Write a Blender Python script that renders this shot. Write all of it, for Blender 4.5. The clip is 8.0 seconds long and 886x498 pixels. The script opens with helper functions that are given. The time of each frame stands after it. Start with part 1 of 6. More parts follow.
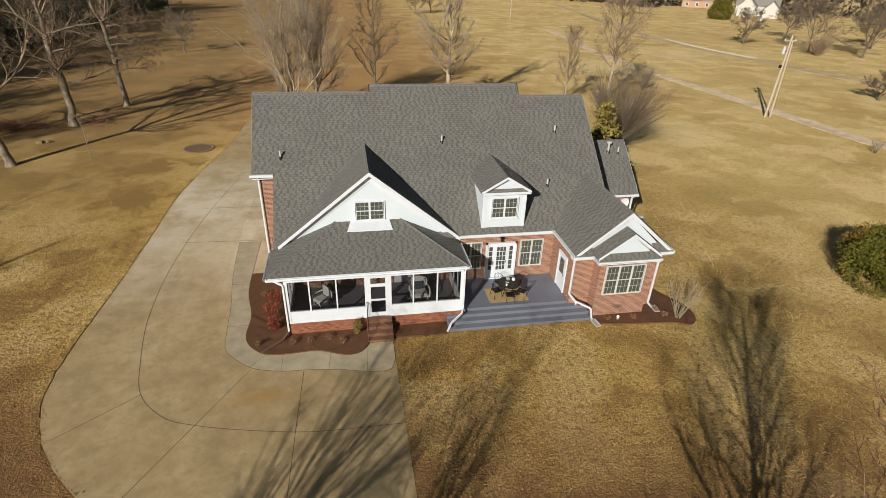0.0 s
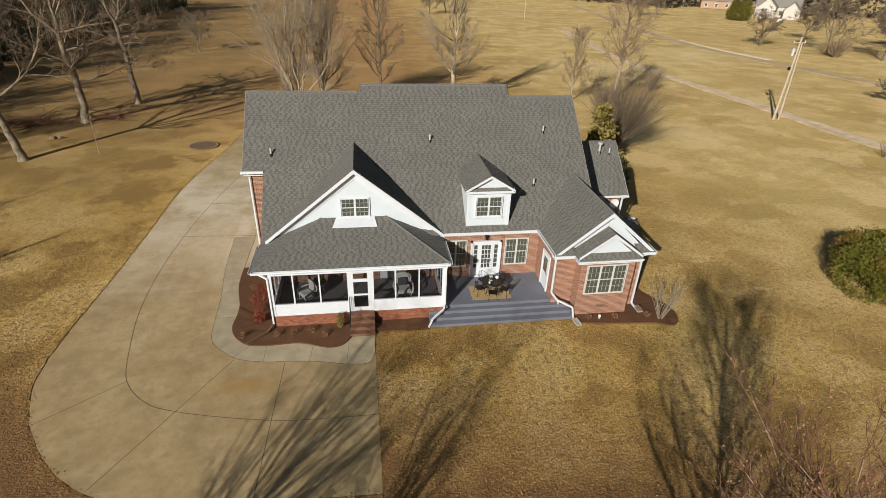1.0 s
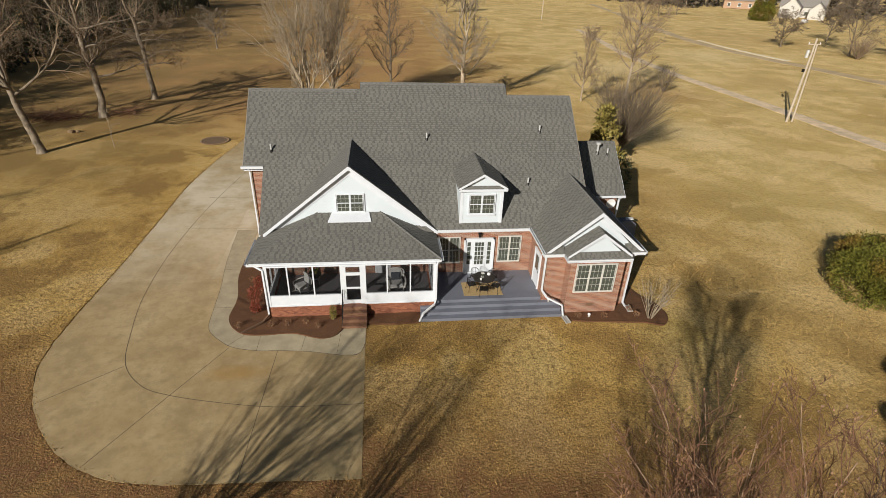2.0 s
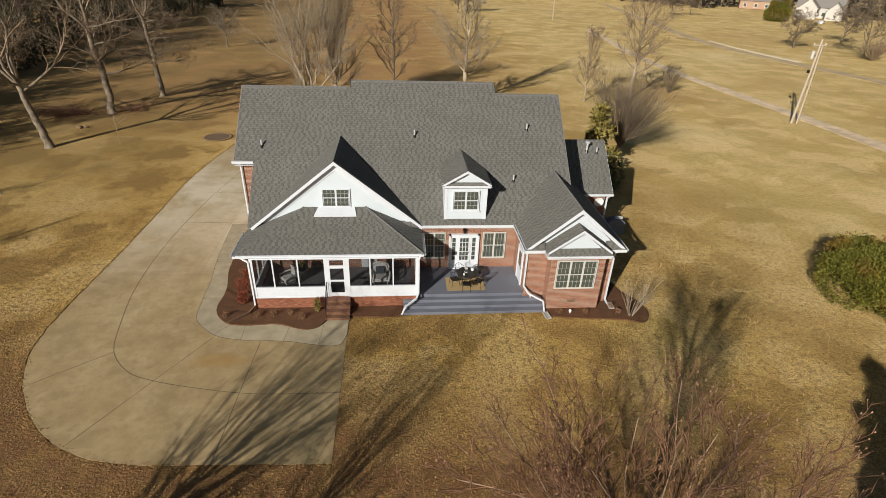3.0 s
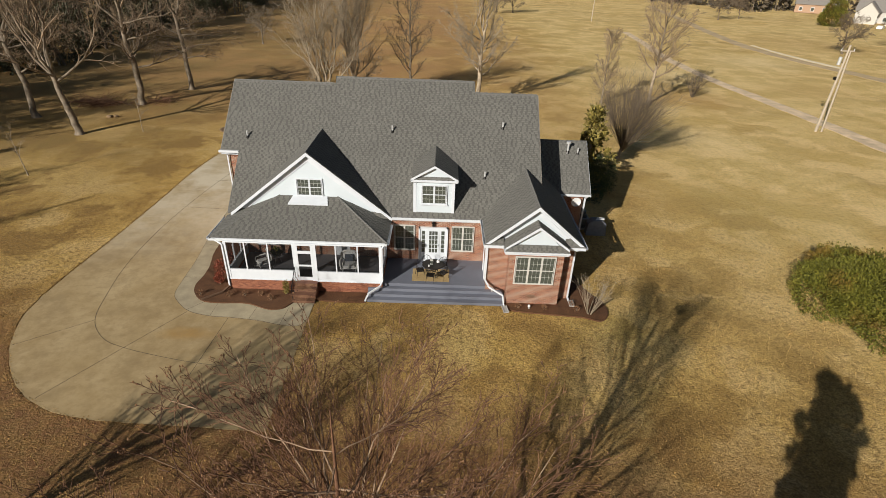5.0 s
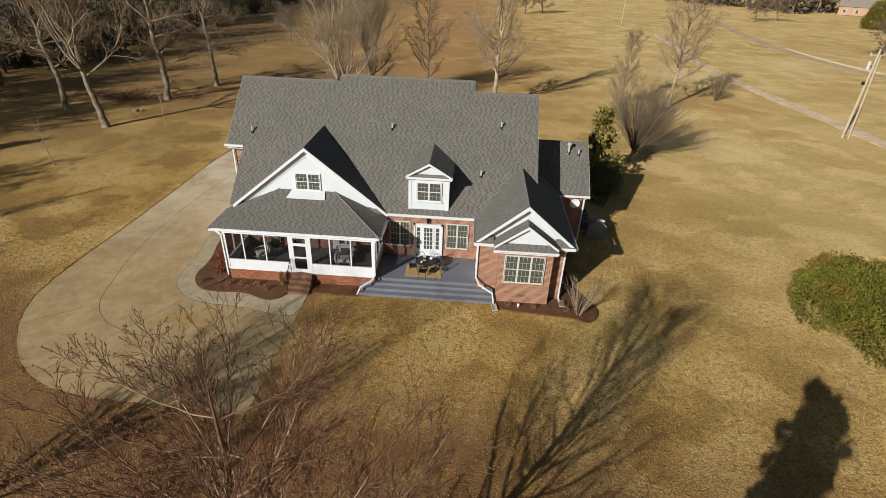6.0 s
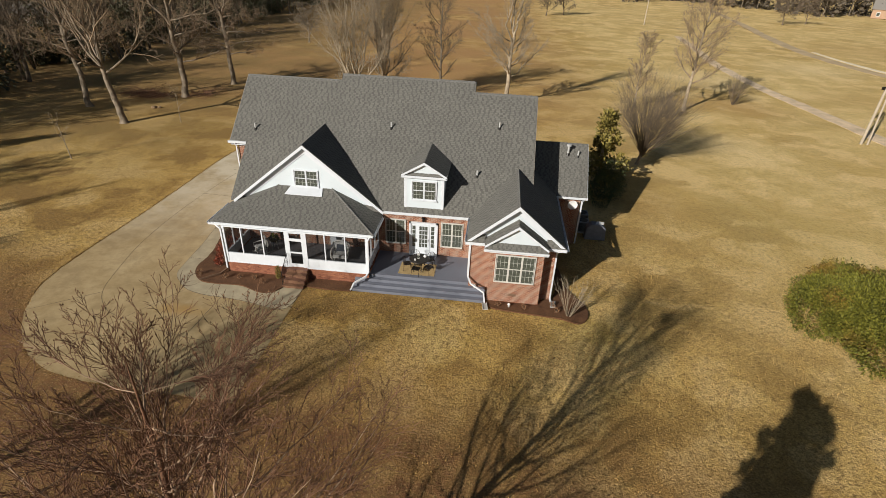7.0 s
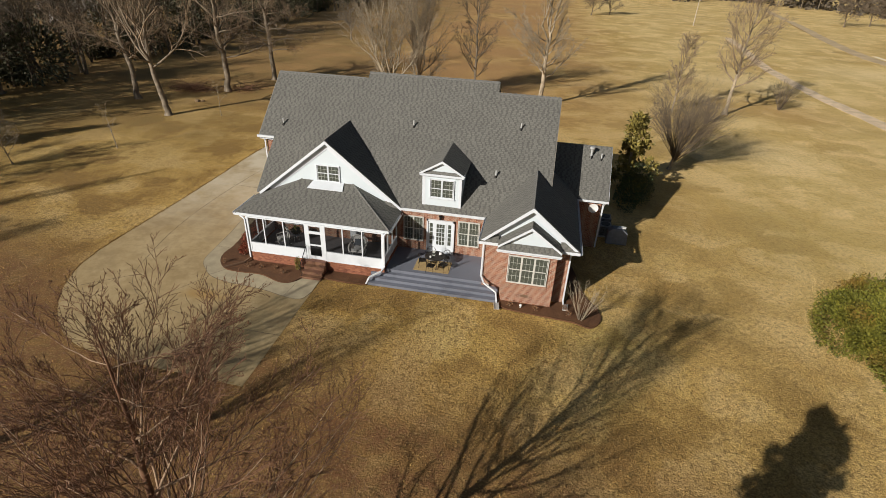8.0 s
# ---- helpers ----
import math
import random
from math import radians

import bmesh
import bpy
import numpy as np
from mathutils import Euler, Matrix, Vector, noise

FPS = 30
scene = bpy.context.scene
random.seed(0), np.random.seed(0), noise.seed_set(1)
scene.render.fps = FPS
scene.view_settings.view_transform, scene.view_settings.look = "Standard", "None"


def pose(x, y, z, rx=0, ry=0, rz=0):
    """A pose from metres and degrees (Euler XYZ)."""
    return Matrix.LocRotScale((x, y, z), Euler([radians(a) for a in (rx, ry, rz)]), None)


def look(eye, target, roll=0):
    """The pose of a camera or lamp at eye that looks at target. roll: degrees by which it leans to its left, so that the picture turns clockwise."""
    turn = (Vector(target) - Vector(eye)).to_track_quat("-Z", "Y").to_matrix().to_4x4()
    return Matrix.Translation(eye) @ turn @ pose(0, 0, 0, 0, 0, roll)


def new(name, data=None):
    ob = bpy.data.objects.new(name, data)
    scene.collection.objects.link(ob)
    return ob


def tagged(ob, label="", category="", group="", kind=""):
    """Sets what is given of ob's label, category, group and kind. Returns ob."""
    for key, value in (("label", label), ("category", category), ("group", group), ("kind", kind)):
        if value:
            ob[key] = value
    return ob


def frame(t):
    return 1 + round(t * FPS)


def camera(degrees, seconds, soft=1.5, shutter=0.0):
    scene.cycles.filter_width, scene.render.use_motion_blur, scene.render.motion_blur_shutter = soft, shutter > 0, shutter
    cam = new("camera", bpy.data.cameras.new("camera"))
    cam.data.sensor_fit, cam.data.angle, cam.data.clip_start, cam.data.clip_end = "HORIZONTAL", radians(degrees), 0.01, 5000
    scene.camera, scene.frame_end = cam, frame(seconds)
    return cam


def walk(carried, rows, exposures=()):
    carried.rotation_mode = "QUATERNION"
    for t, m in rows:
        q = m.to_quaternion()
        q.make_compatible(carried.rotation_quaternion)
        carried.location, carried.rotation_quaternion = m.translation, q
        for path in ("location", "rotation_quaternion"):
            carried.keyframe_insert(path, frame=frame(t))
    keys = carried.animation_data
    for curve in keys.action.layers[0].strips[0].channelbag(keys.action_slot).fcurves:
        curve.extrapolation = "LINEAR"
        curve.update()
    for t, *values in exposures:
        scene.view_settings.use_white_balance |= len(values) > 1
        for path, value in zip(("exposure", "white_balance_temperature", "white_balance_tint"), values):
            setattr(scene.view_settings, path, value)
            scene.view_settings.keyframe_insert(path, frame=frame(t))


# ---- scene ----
cam = camera(80.82, 8.0, soft=0.8)
PATH = [
    (0, (-4.719, -21.463, 17.062), (-3.025, -12.862, 12.249), 2.01),
    (0.5, (-3.843, -21.895, 17.133), (-2.271, -13.269, 12.323), 2.06),
    (1, (-3.086, -22.231, 17.212), (-1.682, -13.583, 12.392), 1.99),
    (1.5, (-2.476, -22.589, 17.330), (-1.242, -13.928, 12.486), 2.07),
    (3, (-0.253, -23.672, 17.473), (0.603, -14.977, 12.609), 2.12),
    (3.5, (0.726, -24.033, 17.498), (1.451, -15.324, 12.637), 2.18),
    (4, (1.810, -24.379, 17.574), (2.373, -15.665, 12.702), 2.21),
    (4.5, (2.921, -24.709, 17.630), (3.288, -15.985, 12.756), 2.23),
    (6, (6.121, -25.371, 17.804), (5.707, -16.663, 12.906), 2.34),
    (6.5, (7.007, -25.489, 17.819), (6.430, -16.785, 12.929), 2.33),
    (7, (7.754, -25.575, 17.882), (6.960, -16.892, 12.986), 2.41),
    (7.5, (8.489, -25.624, 17.929), (7.353, -16.985, 13.022), 2.43),
    (8, (9.153, -25.663, 18.064), (7.652, -17.103, 13.118), 2.40),
]
walk(cam, [(t, look(eye, target, roll)) for t, eye, target, roll in PATH])

# ---- world, sun and exposure ----
SUN = Vector((-0.585, -0.811, 0.0)).normalized() * math.cos(radians(24)) + Vector((0, 0, math.sin(radians(24))))
world = bpy.data.worlds.new("sky")
scene.world = world
world.use_nodes = True
wn = world.node_tree.nodes
sky = wn.new("ShaderNodeTexSky")
sky.sky_type, sky.sun_disc = "NISHITA", False
sky.sun_elevation, sky.sun_rotation = radians(24), math.atan2(SUN.x, SUN.y)
world.node_tree.links.new(sky.outputs[0], wn["Background"].inputs[0])
wn["Background"].inputs[1].default_value = 0.036
lamp = bpy.data.lights.new("sun", "SUN")
lamp.energy, lamp.angle, lamp.color = 5.3, radians(0.55), (1.0, 0.965, 0.91)
sun = new("sun", lamp)
sun.rotation_mode = "QUATERNION"
sun.rotation_quaternion = SUN.to_track_quat("Z", "Y")
sun.location = (-40, -60, 60)
scene.view_settings.exposure = 0.0


# ---- materials ----
class Nodes:
    """A small wrapper to write node materials briefly."""

    def __init__(self, name):
        self.mat = bpy.data.materials.new(name)
        self.mat.use_nodes = True
        self.t = self.mat.node_tree
        self.b = self.t.nodes["Principled BSDF"]

    def n(self, kind, **inputs):
        node = self.t.nodes.new("ShaderNode" + kind)
        for k, v in inputs.items():
            k = int(k[1:]) if k[0] == "_" else k.replace("_", " ")
            self.put(v, node.inputs[k])
        return node

    def put(self, v, socket):
        if isinstance(v, bpy.types.NodeSocket):
            self.t.links.new(v, socket)
        elif isinstance(v, bpy.types.Node):
            self.t.links.new(v.outputs[0], socket)
        else:
            socket.default_value = v

    def pos(self):
        return self.n("TexCoord").outputs["Object"]

    def noise(self, vec, scale, detail=4.0, rough=0.6):
        return self.n("TexNoise", Vector=vec, Scale=scale, Detail=detail, Roughness=rough).outputs[0]

    def ramp(self, fac, stops):
        r = self.n("ValToRGB", Fac=fac)
        el = r.color_ramp.elements
        while len(el) < len(stops):
            el.new(0.5)
        for e, (p, c) in zip(el, stops):
            e.position, e.color = p, (*c, 1) if len(c) == 3 else c
        return r.outputs[0]

    def mix(self, fac, a, b, blend="MIX"):
        m = self.t.nodes.new("ShaderNodeMix")
        m.data_type, m.blend_type = "RGBA", blend
        for v, s in ((fac, m.inputs[0]), (a, m.inputs[6]), (b, m.inputs[7])):
            self.put((*v, 1) if isinstance(v, tuple) and len(v) == 3 else v, s)
        return m.outputs[2]

    def math(self, op, a, b=0.0):
        m = self.n("Math", _0=a, _1=b)
        m.operation = op
        return m.outputs[0]

    def bump(self, height, strength=0.3, dist=0.02):
        self.put(self.n("Bump", Height=height, Strength=strength, Distance=dist), self.b.inputs["Normal"])

    def done(self, colour, rough=0.7, metal=0.0):
        self.put((*colour, 1) if isinstance(colour, tuple) and len(colour) == 3 else colour, self.b.inputs["Base Color"])
        self.put(rough, self.b.inputs["Roughness"])
        self.b.inputs["Metallic"].default_value = metal
        return self.mat


def plain(name, colour, rough=0.6, metal=0.0, vary=0.15, scale=6.0, bump=0.0):
    m = Nodes(name)
    p = m.pos()
    lo = tuple(c * (1 - vary) for c in colour)
    hi = tuple(min(1, c * (1 + vary * 0.6)) for c in colour)
    f = m.noise(p, scale, 6.0)
    g = m.noise(p, scale * 9, 3.0)
    col = m.mix(m.math("MULTIPLY", g, 0.5), m.ramp(f, [(0.3, lo), (0.7, hi)]), lo)
    if bump:
        m.bump(g, bump, 0.01)
    return m.done(col, rough, metal)


def shingle(name, along, stretch, seed):
    """Architectural shingles; along: the axis of the courses, stretch: slope length per metre of height."""
    m = Nodes(name)
    s = m.n("SeparateXYZ", Vector=m.pos())
    u = s.outputs[along]
    v = m.math("MULTIPLY", s.outputs[2], stretch)
    vec = m.n("CombineXYZ", X=u, Y=v, Z=seed).outputs[0]
    course = m.math("FLOOR", m.math("DIVIDE", v, 0.15))
    row = m.math("FRACT", m.math("DIVIDE", v, 0.15))
    # laminate tabs of uneven width, each of its own tone, shifted at random from course to course
    shift = m.n("TexWhiteNoise", Vector=m.n("CombineXYZ", X=course, Y=seed, Z=0.5).outputs[0]).outputs[0]
    along_row = m.math("ADD", m.math("DIVIDE", u, 0.15), m.math("MULTIPLY", shift, 7.0))
    wob = m.math("MULTIPLY", m.noise(m.n("CombineXYZ", X=u, Y=m.math("MULTIPLY", course, 3.7), Z=seed).outputs[0], 2.2, 0.0), 1.6)
    cell = m.math("FLOOR", m.math("ADD", along_row, wob))
    tone = m.n("TexWhiteNoise", Vector=m.n("CombineXYZ", X=cell, Y=course, Z=seed).outputs[0]).outputs[0]
    c = m.ramp(tone, [(0.0, (0.138, 0.131, 0.113)), (0.5, (0.168, 0.16, 0.139)), (1.0, (0.2, 0.191, 0.167))])
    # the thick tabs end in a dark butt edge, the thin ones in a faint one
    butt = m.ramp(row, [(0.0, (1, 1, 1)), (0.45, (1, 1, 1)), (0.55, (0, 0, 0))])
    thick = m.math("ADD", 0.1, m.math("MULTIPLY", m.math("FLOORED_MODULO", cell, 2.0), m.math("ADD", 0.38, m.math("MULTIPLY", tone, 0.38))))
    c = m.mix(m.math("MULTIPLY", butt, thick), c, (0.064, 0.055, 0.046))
    fine = m.noise(vec, 45.0, 2.0)
    big = m.noise(vec, 0.45, 5.0)
    c = m.mix(m.ramp(big, [(0.35, (0, 0, 0)), (0.75, (0.5, 0.5, 0.5))]), c, (0.135, 0.128, 0.112))
    c = m.mix(0.25, c, m.ramp(fine, [(0.3, (0.06, 0.058, 0.054)), (0.7, (0.22, 0.21, 0.19))]))
    m.bump(m.math("ADD", tone, m.math("MULTIPLY", row, -0.8)), 0.35, 0.01)
    return m.done(c, 0.92)


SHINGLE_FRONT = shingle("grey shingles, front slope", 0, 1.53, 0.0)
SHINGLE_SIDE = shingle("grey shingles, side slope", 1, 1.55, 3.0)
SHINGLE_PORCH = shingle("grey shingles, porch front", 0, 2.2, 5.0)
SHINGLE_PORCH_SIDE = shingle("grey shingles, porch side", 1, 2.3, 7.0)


def tab_mat(name, low, high):
    """One shingle tab: its own tone, with mineral grain."""
    m = Nodes(name)
    r = m.math("FRACT", m.math("ADD", m.n("NewGeometry").outputs["Random Per Island"], m.n("ObjectInfo").outputs["Random"]))
    c = m.ramp(r, [(0.0, low), (0.55, tuple((a + b) / 2 for a, b in zip(low, high))), (1.0, high)])
    geo = m.n("NewGeometry").outputs["Position"]
    streak = m.noise(geo, 0.5, 5.0, 0.6)
    c = m.mix(m.ramp(streak, [(0.35, (0.3, 0.3, 0.3)), (0.6, (0, 0, 0))]), c, tuple(x * 0.72 for x in low))
    grain = m.noise(geo, 60.0, 2.0)
    c = m.mix(0.25, c, m.ramp(grain, [(0.3, (0.05, 0.048, 0.044)), (0.7, (0.24, 0.23, 0.205))]))
    m.bump(grain, 0.3, 0.004)
    return m.done(c, 0.93)


TAB_LIGHT = tab_mat("grey shingle tabs", (0.15, 0.142, 0.12), (0.182, 0.173, 0.146))
TAB_DARK = tab_mat("dark grey shingle base course", (0.086, 0.08, 0.067), (0.116, 0.109, 0.092))


def brick_mat(name="red brick", dark=1.0, mortar=(0.5, 0.405, 0.3)):
    m = Nodes(name)
    s = m.n("SeparateXYZ", Vector=m.pos())
    vec = m.n("CombineXYZ", X=m.math("ADD", s.outputs[0], s.outputs[1]), Y=s.outputs[2], Z=0.0)
    br = m.n("TexBrick", Vector=vec, Scale=1.0, Color1=(0.0, 0.0, 0.0, 1), Color2=(1.0, 1.0, 1.0, 1), Mortar=(0.5, 0.5, 0.5, 1))
    br.inputs["Brick Width"].default_value = 0.22
    br.inputs["Row Height"].default_value = 0.078
    br.inputs["Mortar Size"].default_value = 0.011
    br.inputs["Mortar Smooth"].default_value = 0.2
    br.inputs["Bias"].default_value = 0.0
    c = m.ramp(br.outputs[0], [(0.0, (0.12 * dark, 0.035, 0.018)), (0.3, (0.215 * dark, 0.067, 0.031)), (0.7, (0.275 * dark, 0.091, 0.042)), (1.0, (0.36 * dark, 0.14, 0.068))])
    c = m.mix(br.outputs[1], c, mortar)
    c = m.mix(m.math("MULTIPLY", m.noise(vec, 1.2, 5.0), 0.35), c, (0.2, 0.07, 0.038))
    m.bump(m.math("SUBTRACT", 1.0, br.outputs[1]), 0.5, 0.01)
    return m.done(c, 0.85)


BRICK = brick_mat()
STEP_BRICK = brick_mat("darker step brick", 0.62, (0.17, 0.08, 0.05))
BRICK_RED = brick_mat("deep red base brick", 0.95, (0.30, 0.12, 0.065))
GRILLE = plain("pale grey-green window grille", (0.40, 0.41, 0.36), 0.4)


def siding():
    m = Nodes("white lap siding")
    s = m.n("SeparateXYZ", Vector=m.pos())
    saw = m.math("FRACT", m.math("MULTIPLY", s.outputs[2], 5.6))
    m.bump(saw, 0.35, 0.02)
    c = m.mix(m.noise(m.pos(), 1.4, 6.0), (0.63, 0.675, 0.69), (0.57, 0.62, 0.63))
    return m.done(c, 0.55)


SIDING = siding()
WHITE = plain("white painted trim", (0.66, 0.68, 0.695), 0.45, vary=0.07, scale=3.0)
WHITE_METAL = plain("white enamelled gutter metal", (0.66, 0.675, 0.68), 0.35, vary=0.1, scale=2.0)
CREAM = plain("cream window trim", (0.56, 0.545, 0.49), 0.5, vary=0.08)
DRIP = plain("weathered tan drip edge", (0.27, 0.235, 0.19), 0.7)
DARK = plain("dark bronze metal", (0.03, 0.027, 0.024), 0.4, 0.6)
BLACK = plain("black wrought iron", (0.02, 0.02, 0.02), 0.45, 0.4)
FLOOR_DARK = plain("grey painted porch boards", (0.16, 0.155, 0.16), 0.6)
CEIL = plain("porch ceiling paint", (0.45, 0.45, 0.43), 0.7)
DRAIN = plain("mud-brown drain pipe", (0.16, 0.09, 0.05), 0.7)
BLOCK = plain("concrete splash block", (0.42, 0.40, 0.36), 0.9, bump=0.3)
GALV = plain("galvanised vent metal", (0.62, 0.61, 0.58), 0.4, 0.3)


def deck_mat():
    m = Nodes("blue-grey painted deck")
    p = m.pos()
    c = m.mix(m.noise(p, 0.9, 6.0), (0.135, 0.142, 0.168), (0.185, 0.193, 0.222))
    c = m.mix(m.math("MULTIPLY", m.noise(p, 14.0, 4.0), 0.5), c, (0.14, 0.148, 0.175))
    m.bump(m.noise(p, 40.0), 0.1, 0.01)
    return m.done(c, 0.55)


DECK = deck_mat()


def glass():
    m = Nodes("window glass")
    s = m.n("SeparateXYZ", Vector=m.pos())
    slat = m.math("FRACT", m.math("MULTIPLY", s.outputs[2], 18.0))
    # pale blinds close behind the panes
    c = m.mix(m.ramp(slat, [(0.3, (0, 0, 0)), (0.6, (1, 1, 1))]), (0.04, 0.045, 0.036), (0.105, 0.112, 0.09))
    m.done(c, 0.08)
    m.b.inputs["Specular IOR Level"].default_value = 0.7
    return m.mat


GLASS = glass()


def screen_mat():
    m = Nodes("charcoal insect screen")
    tr = m.n("BsdfTransparent")
    df = m.n("BsdfDiffuse", Color=(0.012, 0.012, 0.012, 1))
    mx = m.n("MixShader", _0=0.27, _1=tr, _2=df)
    m.t.links.new(mx.outputs[0], m.t.nodes["Material Output"].inputs[0])
    return m.mat


SCREEN = screen_mat()


def concrete():
    m = Nodes("weathered concrete drive")
    p = m.pos()
    big = m.noise(p, 0.16, 6.0, 0.62)
    mid = m.noise(p, 0.9, 6.0)
    fine = m.noise(p, 25.0, 3.0)
    c = m.ramp(big, [(0.3, (0.28, 0.19, 0.08)), (0.44, (0.40, 0.285, 0.13)), (0.56, (0.455, 0.335, 0.165)), (0.7, (0.57, 0.445, 0.255))])
    c = m.mix(m.ramp(m.noise(p, 0.45, 7.0, 0.7), [(0.36, (0.4, 0.4, 0.4)), (0.5, (0, 0, 0))]), c, (0.29, 0.215, 0.115))
    c = m.mix(m.ramp(mid, [(0.4, (0, 0, 0)), (0.72, (0.7, 0.7, 0.7))]), c, (0.58, 0.45, 0.255))
    # a rusty stain near the turning pad's middle
    d = m.n("VectorMath", _0=p, _1=(-9.0, -3.4, 0))
    d.operation = "SUBTRACT"
    d2 = m.n("VectorMath", _0=d.outputs[0], _1=(0.55, 1.5, 1))
    d2.operation = "MULTIPLY"
    ln = m.n("VectorMath", _0=d2.outputs[0])
    ln.operation = "LENGTH"
    st = m.math("SUBTRACT", 1.0, m.math("ADD", ln.outputs[1], m.math("MULTIPLY", mid, 0.8)))
    c = m.mix(m.ramp(m.math("ADD", st, 0.45), [(0.0, (0, 0, 0)), (0.8, (0.85, 0.85, 0.85))]), c, (0.42, 0.25, 0.07))
    c = m.mix(m.math("MULTIPLY", fine, 0.35), c, (0.22, 0.18, 0.115))
    # algae-stained corner beside the porch steps
    green = m.math("MULTIPLY", m.n("Clamp", Value=m.math("MULTIPLY", m.math("ADD", m.n("SeparateXYZ", Vector=p).outputs[0], 7.6), 0.3)).outputs[0], m.ramp(m.noise(p, 0.7, 7.0, 0.7), [(0.36, (0.85, 0.85, 0.85)), (0.56, (0.1, 0.1, 0.1))]))
    c = m.mix(green, c, (0.2, 0.165, 0.085))
    mottle = m.noise(p, 2.2, 7.0, 0.72)
    c = m.mix(m.ramp(mottle, [(0.38, (0.45, 0.45, 0.45)), (0.52, (0, 0, 0))]), c, (0.3, 0.215, 0.105))
    c = m.mix(1.0, c, (1.0, 0.955, 0.88), "MULTIPLY")
    # the upper slabs are washed paler, slab by slab
    sep = m.n("SeparateXYZ", Vector=p)
    slab = m.n("TexWhiteNoise", Vector=m.n("CombineXYZ", X=m.math("FLOOR", m.math("DIVIDE", sep.outputs[0], 3.1)), Y=m.math("FLOOR", m.math("DIVIDE", sep.outputs[1], 5.1)), Z=0.0).outputs[0]).outputs[0]
    zone = m.math("MULTIPLY", m.n("Clamp", Value=m.math("MULTIPLY", m.math("SUBTRACT", sep.outputs[1], 2.0), 0.1)).outputs[0], m.n("Clamp", Value=m.math("MULTIPLY", m.math("SUBTRACT", 30.0, sep.outputs[1]), 0.12)).outputs[0])
    worn = m.ramp(m.noise(p, 0.35, 6.0, 0.65), [(0.36, (0.25, 0.25, 0.25)), (0.58, (1, 1, 1))])
    c = m.mix(m.math("MULTIPLY", m.math("MULTIPLY", zone, worn), m.math("ADD", 0.45, m.math("MULTIPLY", slab, 0.55))), c, (0.68, 0.585, 0.42))
    m.bump(fine, 0.2, 0.01)
    return m.done(c, 0.9)


CONCRETE = concrete()
WALKWAY = plain("pale concrete walk", (0.45, 0.37, 0.235), 0.9, vary=0.25, scale=1.5, bump=0.2)
JOINT = plain("dirt-filled joint", (0.12, 0.09, 0.055), 0.95)


def mulch_mat():
    m = Nodes("red-brown bark mulch")
    p = m.pos()
    v = m.n("TexVoronoi", Vector=p, Scale=30.0)
    c = m.ramp(v.outputs[1], [(0.0, (0.07, 0.03, 0.011)), (0.5, (0.118, 0.05, 0.017)), (1.0, (0.165, 0.073, 0.026))])
    c = m.mix(m.math("MULTIPLY", m.noise(p, 2.0), 0.5), c, (0.085, 0.036, 0.014))
    m.bump(v.outputs[0], 0.5, 0.02)
    return m.done(c, 0.95)


MULCH = mulch_mat()


